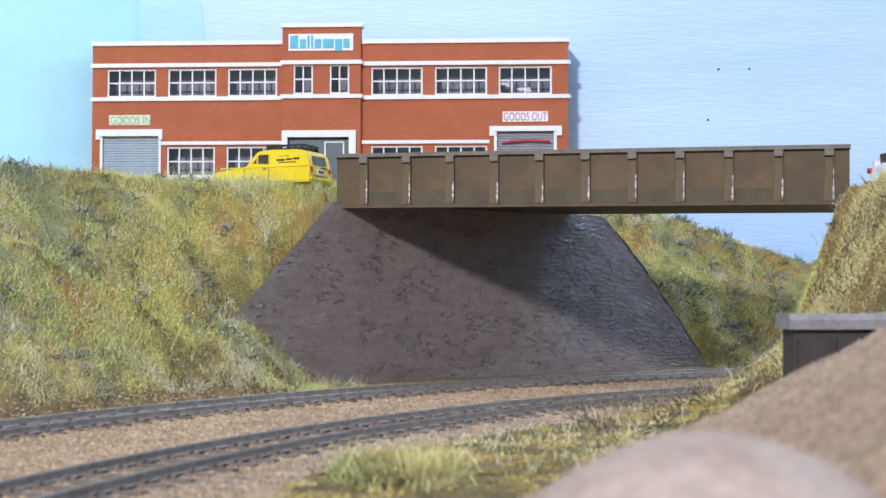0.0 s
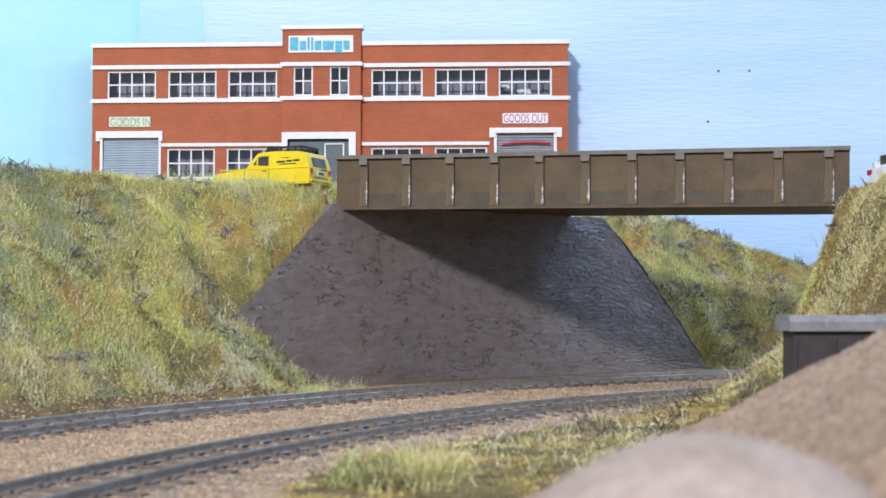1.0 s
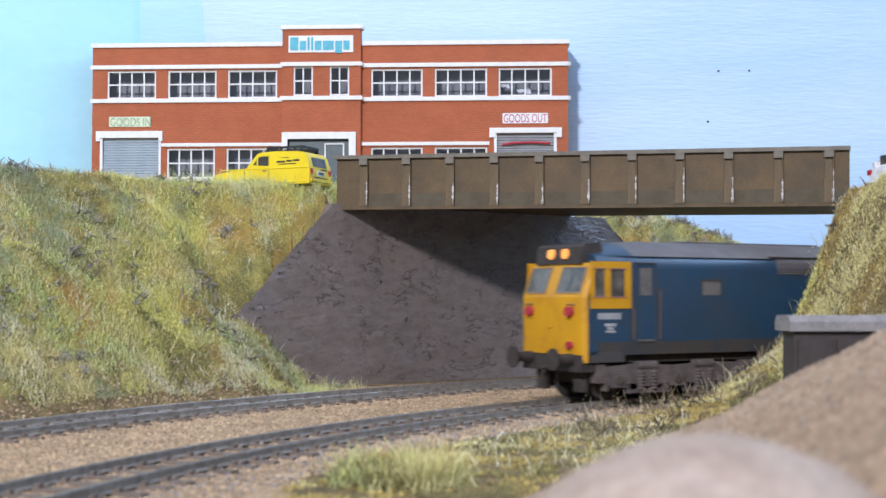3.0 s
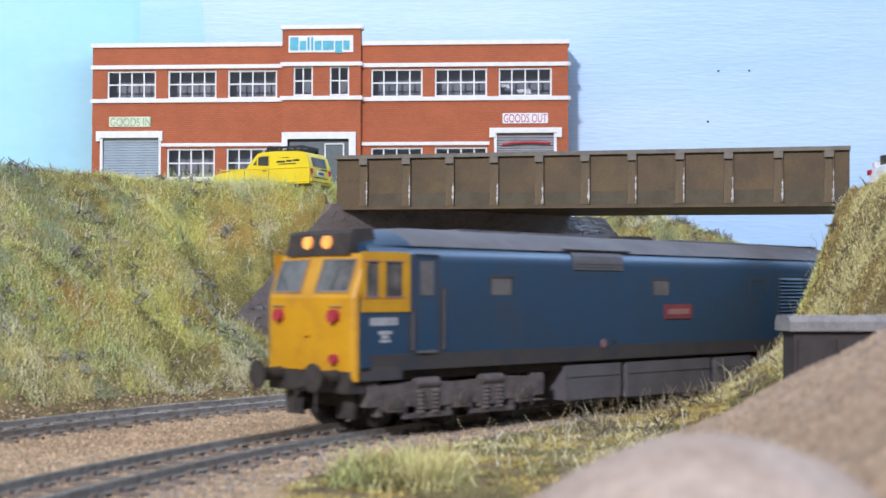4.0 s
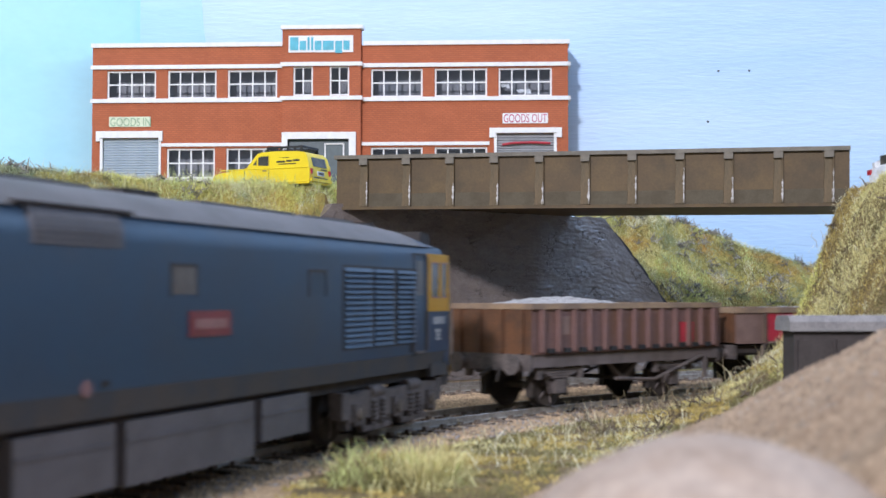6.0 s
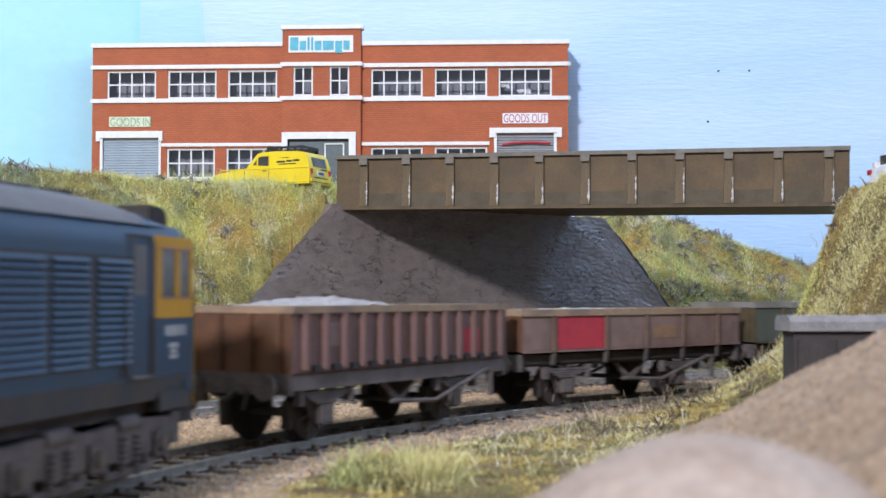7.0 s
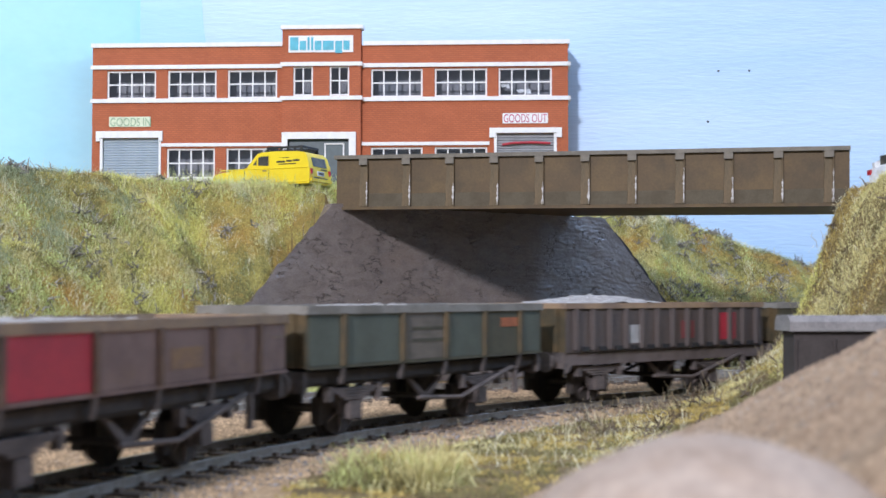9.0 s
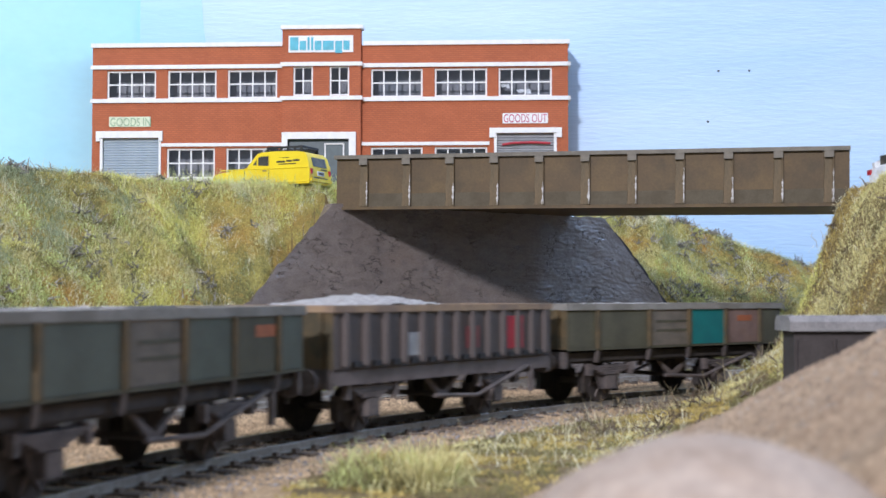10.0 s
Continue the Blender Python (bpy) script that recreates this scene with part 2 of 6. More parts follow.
def ground():
    x0, x1, y0, y1, st = -520, 640, 20, 748, 4.0
    nx, ny = int((x1 - x0) / st) + 1, int((y1 - y0) / st) + 1
    vs = [(x0 + i * st, y0 + j * st) for j in range(ny) for i in range(nx)]
    hs = [ground_z(x, y) for x, y in vs]
    co = [(x * MM, y * MM, h * MM) for (x, y), h in zip(vs, hs)]
    faces = [(j * nx + i, j * nx + i + 1, (j + 1) * nx + i + 1, (j + 1) * nx + i) for j in range(ny - 1) for i in range(nx - 1)]
    me = bpy.data.meshes.new("ground")
    me.from_pydata(co, [], faces)
    me.materials.append(M_BALLAST)
    me.materials.append(M_TURF)
    me.materials.append(M_SOIL)
    for p in me.polygons:
        c = p.center / MM
        r, a = polar(c.x, c.y)
        edge = rough(c.x, c.y, 12, 4, 21)
        near = r < 446 + edge and c.x > -28 and c.y > 215
        at_wall = 111.5 < a < 136.6 and r < WALL_R + 3
        p.material_index = 2 if near or (r > 569 + 0.4 * edge and r < 584 + edge and c.z < 4) or (at_wall and r > 569) else 1 if (r > 583 + edge and not at_wall) or c.z > 3 else 0
        p.use_smooth = True
    ob = new("ground", me)
    HEIGHTS.append((x0, y0, st, np.array(hs).reshape(ny, nx)))
    return tagged(ob, "sandy ballast and mossy green scenic banks of a model railway", "ground", kind="structure")


ground()


def slab(name, x0, x1, y0, y1, z0, z1, material, label, category):
    return tagged(part(name, boxes((x0, x1, y0, y1, z0, z1)), material), label, category, kind="structure")


slab("baseboard", -900, 1300, -650, 800, -40, -6, M_SAND, "sand-coloured flat baseboard under the model", "baseboard")


def backdrop():
    bm = bmesh.new()
    prism(bm, [(-176.5, 750), (690, 705), (1000, 480), (1000, 492), (694, 717), (-176.5, 762)], -10, 420, "z")
    tagged(part("backdrop", bm, M_SKY), "sky-blue hand-painted backdrop board with brush strokes", "backdrop", kind="structure")
    bm = bmesh.new()
    prism(bm, [(-174.5, 750.6), (-480, 620), (-900, 290), (-900, 302), (-480, 634), (-174.5, 763)], -10, 420, "z")
    tagged(part("backdrop", bm, M_SKYL), "pale cyan painted backdrop board", "backdrop", kind="structure")

    for x, z in ((1273, 125), (1327, 125), (1254, 215)):
        u, v = (x - 784) * 0.3208, 33.58 + 734.5 * (0.0364 + (441 - z) * 0.000437)
        bm = bmesh.new()
        bmesh.ops.create_uvsphere(bm, u_segments=10, v_segments=6, radius=0.62, matrix=Matrix.Translation((u, 749.7 - (u + 176.5) * 0.05195, v)))
        tagged(part("pin_head", bm, M_DARKPIN), "tiny dark pin head in the painted backdrop", "pin", "pins in the backdrop")
    bm = prism(bmesh.new(), [(-176.3, 150), (-176.3, 420), (-160, 420), (-139, 187), (-136, 170), (-134, 150)], 747.6, 750.2, "y")
    tagged(part("paint_patch", bm, M_SKYD), "slightly darker blue coat of paint on the backdrop", "paint patch", kind="structure")


backdrop()


# ---- the abutment wall under the bridge ----
def abutment():
    ob = thing("abutment_wall", mmpose(0, 0, 0), "dark slate-grey textured abutment wall with sloping wing walls", "wall", kind="structure")
    bm = bmesh.new()
    na, nz = 440, 170
    front, back = [], []
    for i in range(na + 1):
        a = A_RIGHT - 0.3 + (A_LEFT + 3 - A_RIGHT) * i / na
        top = wall_top(a) + 0.8 * noise.noise(Vector((a * 2.0, 0, 4))) + 1.8 * sm(134.6, 136, a) * noise.noise(Vector((a * 3.1, 3, 4)))
        col = []
        for j in range(nz + 1):
            z = -6 + (top + 6) * j / nz
            bend = 10.0 * sm(126, 114, a) ** 1.5
            r = WALL_R + bend - 3.0 * (1 - z / 75)
            u = a * 10.5
            course = 0.35 + 0.65 * sm(127, 118, a)       # rougher, stone-like courses towards the right-hand end
            d = course * (0.20 * noise.noise(Vector((u / 4.2, z / 0.95, 0))) + 0.16 * noise.noise(Vector((u / 2.0, z / 0.6, 3)))) + 0.5 * noise.noise(Vector((u / 16, z / 9, 5)))
            lump = noise.noise(Vector((u / 6, z / 3, 9)))
            d += 0.5 * max(0, lump - 0.3)
            x, y = at_polar(r - d, a)
            col.append(bm.verts.new((x, y, z)))
        front.append(col)
        x, y = at_polar(WALL_R + 5 + 10.0 * sm(126, 114, a) ** 1.5, a)
        back.append((bm.verts.new((x, y, -6)), bm.verts.new((x, y, top - 5 * sm(134.4, 135.2, a)))))
    for i in range(na):
        for j in range(nz):
            bm.faces.new((front[i][j], front[i + 1][j], front[i + 1][j + 1], front[i][j + 1]))
        bm.faces.new((front[i][nz], front[i + 1][nz], back[i + 1][1], back[i][1]))
        bm.faces.new((back[i][0], back[i][1], back[i + 1][1], back[i + 1][0]))
    part("face", bm, M_WALL, ob, smooth=True)
    # Solid dark rods stand in for the shaded gap along the sloping edge.
    bm = bmesh.new()
    for i in range(26):
        a0, a1 = A_RIGHT + 0.3 + i * 0.19, A_RIGHT + 0.3 + (i + 1) * 0.19
        for a, b in ((a0, a1),):
            p, q = [at_polar(WALL_R + 10.0 * sm(126, 114, v) ** 1.5 - 3.0 * (1 - wall_top(v) / 75) + 1.6, v) for v in (a, b)]
            rod(bm, (p[0], p[1], wall_top(a) + 0.9), (q[0], q[1], wall_top(b) + 0.9), 0.7 + 0.7 * random.random(), n=6)
    part("edge_strip", bm, M_GAP_SHADE, ob, "near-black strip for the shaded gap along the sloping edge")


abutment()


# ---- the bridge ----
GL, GR = Vector((-43.3, 525, 0)), Vector((148.7, 472, 0))
GIRDER_Z0, GIRDER_Z1 = 69.8, 90.6
GIRDER_LEN = (GR - GL).length
GIRDER_YAW = math.degrees(math.atan2(GR.y - GL.y, GR.x - GL.x))


def bridge():
    ob = thing("girder_bridge", mmpose(GL.x, GL.y, GIRDER_Z0, 0, 0.62, GIRDER_YAW), "olive-brown plate girder road bridge with worn stiffeners", "bridge")
    h, n = GIRDER_Z1 - GIRDER_Z0, GIRDER_LEN
    part("web", boxes((0, n, 0, 2.0, 0.0, h - 1.5)), M_GIRDER, ob)
    part("top_flange", boxes((-0.8, n + 0.3, -1.6, 3.4, h - 1.5, h)), M_GIRDER_TOP, ob, "grey-brown worn top flange", bevel=0.25)
    part("bottom_flange", boxes((0, n, -0.9, 3.2, -1.2, 0)), M_GIRDER, ob, bevel=0.2)
    xs = [12.6 + 18.02 * i for i in range(11)]
    rib = cap = None
    for i, x in enumerate(xs):
        x = x * n / 199.2
        if rib is None:
            # a flat strip with a wavy edge and an upright ridge on it
            bm, rings = bmesh.new(), []
            for k in range(13):
                z = (h - 3.2) * k / 12
                w = 0.22 * math.sin(k * 0.9) - 0.45 * sm(0.35, 0.0, k / 12)
                rings.append([(-2.6 + w, 0, z), (-2.45 + w, -0.6, z), (0.9, -0.6, z), (0.9, 0, z)])
            loft(bm, rings)
            rib = part("stiffener", bm, M_GIRDER_RIB, ob)
            rib.matrix_basis = mmpose(x, 0, 0.2)
            ridge = part("stiffener_ridge", prism(bmesh.new(), [(0.3, -0.5), (1.1, -0.5), (0.95, -1.35), (0.6, -1.35)], 0, h - 3.0, "z"), M_GIRDER_RIB, ob)
            ridge.matrix_basis = mmpose(x, 0, 0.2)
            cap = part("bracket", boxes((-2.5, 0.9, -2.0, 0.0, h - 4.0, h - 1.5)), M_GIRDER_TOP, ob, "grey bracket under the flange", bevel=0.2)
            cap.matrix_basis = mmpose(x, 0, 0)
        else:
            again("stiffener", rib, ob, x, 0, 0.2)
            again("stiffener_ridge", ridge, ob, x, 0, 0.2)
            again("bracket", cap, ob, x, 0, 0)
        bm = bmesh.new()
        z, rings = 0.4, []
        while z < random.uniform(8, 17) or len(rings) < 4:
            w = random.choice((0.10, 0.22, 0.34, 0.55)) * (1.35 - z / 18)
            rings.append([(0.78 - w, -1.3, z), (0.80 + w * 0.5, -1.3, z), (0.80 + w * 0.4, -1.46, z), (0.78 - w, -1.46, z)])
            z += random.uniform(0.4, 1.3)
        loft(bm, rings)
        part("scrape", bm, M_STREAK, ob, "pale scraped edge of a stiffener").matrix_basis = mmpose(x, 0, 0)
        # the lower plate of each panel, with an uneven upper edge
        x1 = (xs[i + 1] * n / 199.2 if i < 10 else n + 2.2) - 2.7
        bm, rings = bmesh.new(), []
        for k in range(9):
            u = x + 1.2 + (x1 - x - 1.2) * k / 8
            t = 5.2 + 0.35 * noise.noise(Vector((u / 5, 0, 2)))
            rings.append([(u, 0, 0.1), (u, -0.16, 0.1), (u, -0.16, t), (u, 0, t + 0.1)])
        if x1 > x + 2:
            loft(bm, rings)
            part("lower_plate", bm, M_GIRDER_LOW, ob)
        else:
            bm.free()
    part("deck", boxes((0.5, n, 3.4, 100, 2.0, 7)), M_GIRDER, ob, "dark underside and deck of the bridge")
    part("rear_girder", boxes((0.5, n, 100, 103, 2.05, h * 0.7)), M_GIRDER, ob)
    return ob


bridge()


def height_at(x, y):
    """Ground heights at arrays of places."""
    x0, y0, st, h = HEIGHTS[0]
    u, v = (x - x0) / st, (y - y0) / st
    i, j = np.clip(u.astype(int), 0, h.shape[1] - 2), np.clip(v.astype(int), 0, h.shape[0] - 2)
    u, v = u - i, v - j
    return (h[j, i] * (1 - u) + h[j, i + 1] * u) * (1 - v) + (h[j + 1, i] * (1 - u) + h[j + 1, i + 1] * u) * v
# ---- the tracks ----
S_A, S_B = -520.0, 235.0       # the curve's stretch on the near track; straight beyond
A0 = math.degrees(math.atan2(397.9 - CY, 21.48 - CX))


def path(s, r=R_NEAR):
    """Place (x, y) and heading (degrees) at the way s of the near track, on the track of radius r."""
    c = min(S_B, max(S_A, s))
    a = A0 + math.degrees(c / R_NEAR)
    x, y = at_polar(r, a)
    h = math.radians(a + 90)
    return x + (s - c) * math.cos(h), y + (s - c) * math.sin(h), a + 90


def track(r, s0, s1, near0, near1, label):
    ob = thing("railway_track", mmpose(0, 0, 0), label, "railway track", "model railway tracks")
    for side in (-8.6, 8.6):
        bm = bmesh.new()
        top = bmesh.new()
        prof = [(-1.0, -1.95), (1.0, -1.95), (0.42, -1.6), (0.42, -0.7), (0.5, -0.6), (0.5, -0.08), (-0.5, -0.08), (-0.5, -0.6), (-0.42, -0.7), (-0.42, -1.6)]
        rings, tops = [], []
        n = int((s1 - s0) / 8)
        for i in range(n + 1):
            x, y, h = path(s0 + (s1 - s0) * i / n, r)
            nx, ny = -math.sin(math.radians(h)), math.cos(math.radians(h))
            rings.append([(x + nx * (side + u), y + ny * (side + u), z) for u, z in prof])
            tops.append([(x + nx * (side + u), y + ny * (side + u), z) for u, z in ((-0.44, -0.08), (0.44, -0.08), (0.4, 0), (-0.4, 0))])
        loft(bm, rings)
        loft(top, tops)
        rail = part("rail", bm, M_RAIL, ob)
        part("rail_head", top, M_RAILTOP, rail, "bright worn running surface")
    bm = bmesh.new()
    prism(bm, [(-1.65, -4.2), (1.65, -4.2), (1.5, -2.0), (-1.5, -2.0)], -15.5, 15.5, "y")
    for y in (-8.6, 8.6):
        for d in (-1.6, 1.6):
            box(bm, -0.8, 0.8, y + d - 0.55, y + d + 0.55, -2.0, -1.25)
    first = None
    step = 8.4 * R_NEAR / r
    s = s0
    far = bmesh.new()
    while s < s1:
        x, y, h = path(s, r)
        h += random.uniform(-1.2, 1.2)
        if near0 < s < near1:
            if first is None:
                first = part("sleeper", bm, M_SLEEPER, ob)
                first.matrix_basis = mmpose(x, y, 0, 0, 0, h)
            else:
                again("sleeper", first, ob, x, y, 0, h)
        else:
            vs = box(far, -1.6, 1.6, -15.5, 15.5, -4.2, -2.0)
            bmesh.ops.transform(far, matrix=Matrix.LocRotScale((x, y, 0), Euler((0, 0, radians(h))), None), verts=vs)
        s += step
    part("far_sleepers", far, M_SLEEPER, ob)["kind"] = "stuff"
    return ob


track(R_NEAR, -1480, 950, -130, 232, "dark weathered code rail on brown sleepers in sandy ballast")
track(R_FAR, -420, 300, -180, 200, "weathered second track on brown sleepers beside the bank")
# ---- the factory ----
def brick_material():
    m = bpy.data.materials.new("red_brick")
    m.use_nodes = True
    nt = m.node_tree
    lk = nt.links.new
    b = nt.nodes["Principled BSDF"]
    tc = node(nt, "ShaderNodeTexCoord")
    sep, com = nt.nodes.new("ShaderNodeSeparateXYZ"), nt.nodes.new("ShaderNodeCombineXYZ")
    lk(tc.outputs["Object"], sep.inputs[0])
    add = node(nt, "ShaderNodeMath")
    lk(sep.outputs["X"], add.inputs[0])
    lk(sep.outputs["Y"], add.inputs[1])
    lk(add.outputs[0], com.inputs["X"])
    lk(sep.outputs["Z"], com.inputs["Y"])
    br = node(nt, "ShaderNodeTexBrick", Color1=(0.42, 0.112, 0.042, 1), Color2=(0.48, 0.135, 0.052, 1), Mortar=(0.35, 0.100, 0.045, 1),
              Scale=1.0, Mortar_Size=0.00022, Bias=0.0, Brick_Width=0.0029, Row_Height=0.0011)
    lk(com.outputs[0], br.inputs["Vector"])
    nz = node(nt, "ShaderNodeTexNoise", Scale=60.0, Detail=6.0)
    lk(tc.outputs["Object"], nz.inputs["Vector"])
    mr = node(nt, "ShaderNodeMapRange")
    mr.inputs["To Min"].default_value, mr.inputs["To Max"].default_value = 0.78, 1.22
    lk(nz.outputs["Fac"], mr.inputs["Value"])
    hs = node(nt, "ShaderNodeHueSaturation")
    lk(mr.outputs[0], hs.inputs["Value"])
    lk(br.outputs["Color"], hs.inputs["Color"])
    lk(hs.outputs[0], b.inputs["Base Color"])
    bp = node(nt, "ShaderNodeBump", Strength=0.5, Distance=0.0001)
    bp.invert = True
    lk(br.outputs["Fac"], bp.inputs["Height"])
    lk(bp.outputs[0], b.inputs["Normal"])
    b.inputs["Roughness"].default_value = 0.8
    return m


def glass_material():
    m = bpy.data.materials.new("clear_glazing")
    m.use_nodes = True
    nt = m.node_tree
    nt.nodes.remove(nt.nodes["Principled BSDF"])
    tr, gl = nt.nodes.new("ShaderNodeBsdfTransparent"), nt.nodes.new("ShaderNodeBsdfGlossy")
    gl.inputs["Roughness"].default_value = 0.06
    tr.inputs["Color"].default_value = (0.88, 0.90, 0.93, 1)
    mx = nt.nodes.new("ShaderNodeMixShader")
    mx.inputs[0].default_value = 0.09
    nt.links.new(tr.outputs[0], mx.inputs[1])
    nt.links.new(gl.outputs[0], mx.inputs[2])
    nt.links.new(mx.outputs[0], nt.nodes["Material Output"].inputs["Surface"])
    return m


M_FBRICK = brick_material()
M_PANE = glass_material()
# The paler grey puts patches of light behind the panes into the colour.
M_INSIDE = mat("light_mottled_card", (0.21, 0.22, 0.25), 0.8, second=(0.42, 0.40, 0.39), mix=(0.4, 0.68), size=28, grain=0.08, bump=0)
M_SIGN_G = mat("pale_green_sign", (0.68, 0.74, 0.55), 0.6, grain=0.05, bump=0)
M_TEXT_G = mat("green_lettering", (0.26, 0.40, 0.24), 0.6, grain=0.05, bump=0)
M_TEXT_R = mat("crimson_lettering", (0.50, 0.05, 0.14), 0.6, grain=0.05, bump=0)
M_TEAL = mat("turquoise_print", (0.06, 0.42, 0.55), 0.5, grain=0.05, bump=0)
M_DOORC = mat("dark_teal_door", (0.06, 0.09, 0.10), 0.35, grain=0.1, bump=0)
M_RED = mat("red_paint", (0.44, 0.035, 0.055), 0.5, second=(0.36, 0.03, 0.05), size=5, grain=0.1, bump=0.02)
M_GREYDOOR = mat("grey_roller_door", (0.34, 0.35, 0.38), 0.5, second=(0.28, 0.29, 0.31), size=10, grain=0.05, bump=0.02)
# Painted shade for openings that are not cut: intakes and drain slots.
M_DARK = mat("shadow_black", (0.02, 0.02, 0.022), 0.8, bump=0.0)


def pierced(x0, x1, z0, z1, holes, y0, y1):
    """A wall from y0 (front) to y1 with rectangular openings through it."""
    xs = sorted({x0, x1, *[v for h in holes for v in h[:2]]})
    zs = sorted({z0, z1, *[v for h in holes for v in h[2:]]})
    solid = [[not any(h[0] <= (a + b) / 2 <= h[1] and h[2] <= (c + d) / 2 <= h[3] for h in holes) for c, d in zip(zs, zs[1:])] for a, b in zip(xs, xs[1:])]
    bm = bmesh.new()
    vf = [[bm.verts.new((x, y0, z)) for z in zs] for x in xs]
    vb = [[bm.verts.new((x, y1, z)) for z in zs] for x in xs]

    def full(i, j):
        return 0 <= i < len(xs) - 1 and 0 <= j < len(zs) - 1 and solid[i][j]
    for i in range(len(xs) - 1):
        for j in range(len(zs) - 1):
            if not solid[i][j]:
                continue
            bm.faces.new((vf[i][j], vf[i + 1][j], vf[i + 1][j + 1], vf[i][j + 1]))
            bm.faces.new((vb[i][j], vb[i][j + 1], vb[i + 1][j + 1], vb[i + 1][j]))
            for di, dj, p, q in ((-1, 0, (i, j), (i, j + 1)), (1, 0, (i + 1, j), (i + 1, j + 1)), (0, -1, (i, j), (i + 1, j)), (0, 1, (i, j + 1), (i + 1, j + 1))):
                if not full(i + di, j + dj):
                    bm.faces.new((vf[p[0]][p[1]], vf[q[0]][q[1]], vb[q[0]][q[1]], vb[p[0]][p[1]]))
    return bm


def lettering(words, width, height, material, parent, x, y, z):
    """Flat raised letters, their lower left corner at (x, y, z), facing -y."""
    cu = bpy.data.curves.new("lettering", "FONT")
    cu.body, cu.size, cu.extrude = words, 1.0, 0.0
    tmp = new("lettering_curve", cu)
    bpy.context.view_layer.update()
    me = bpy.data.meshes.new_from_object(tmp.evaluated_get(bpy.context.evaluated_depsgraph_get()))
    bpy.data.objects.remove(tmp)
    me.name = "lettering"
    xs, ys = [v.co.x for v in me.vertices], [v.co.y for v in me.vertices]
    sx, sy = width / (max(xs) - min(xs)), height / (max(ys) - min(ys))
    for v in me.vertices:
        v.co = Vector(((v.co.x - min(xs)) * sx, 0, (v.co.y - min(ys)) * sy)) * MM
    me.materials.clear()
    me.materials.append(material)
    ob = new("lettering", me)
    ob.parent = parent
    ob.matrix_basis = mmpose(x, y, z)
    return ob


def window_in(parent, x0, x1, z0, z1, y, cols, rows):
    """A white window with single panes, its lower left corner at the frame's origin."""
    w, h, t, b = x1 - x0, z1 - z0, 1.0, 0.75
    win = part("window", pierced(0, w, 0, h, [(t, w - t, t, h - t)], 0, 1.1), M_WHITE, parent)
    win.matrix_basis = mmpose(x0, y, z0)
    cx = [w * i / cols for i in range(1, cols)]
    cz = [h * (j / rows + 0.01) for j in range(1, rows)]
    for c in cx:
        part("glazing_bar", boxes((c - b / 2, c + b / 2, 0.1, 0.9, t, h - t)), M_WHITE, win).matrix_basis = mmpose(0, 0, 0, 0, random.uniform(-0.4, 0.4), 0)
    for c in cz:
        part("glazing_bar", boxes((t, w - t, 0.05, 0.95, c - b / 2, c + b / 2)), M_WHITE, win)
    ex, ez = [t] + cx + [w - t], [t] + cz + [h - t]
    for i in range(cols):
        for j in range(rows):
            p = part("pane", boxes((ex[i], ex[i + 1], 0.42, 0.58, ez[j], ez[j + 1])), M_PANE, win)
            p.visible_shadow = False
            p.matrix_basis = mmpose(0, random.uniform(-0.04, 0.04), 0, random.uniform(-0.7, 0.7), 0, random.uniform(-0.7, 0.7))
    return win


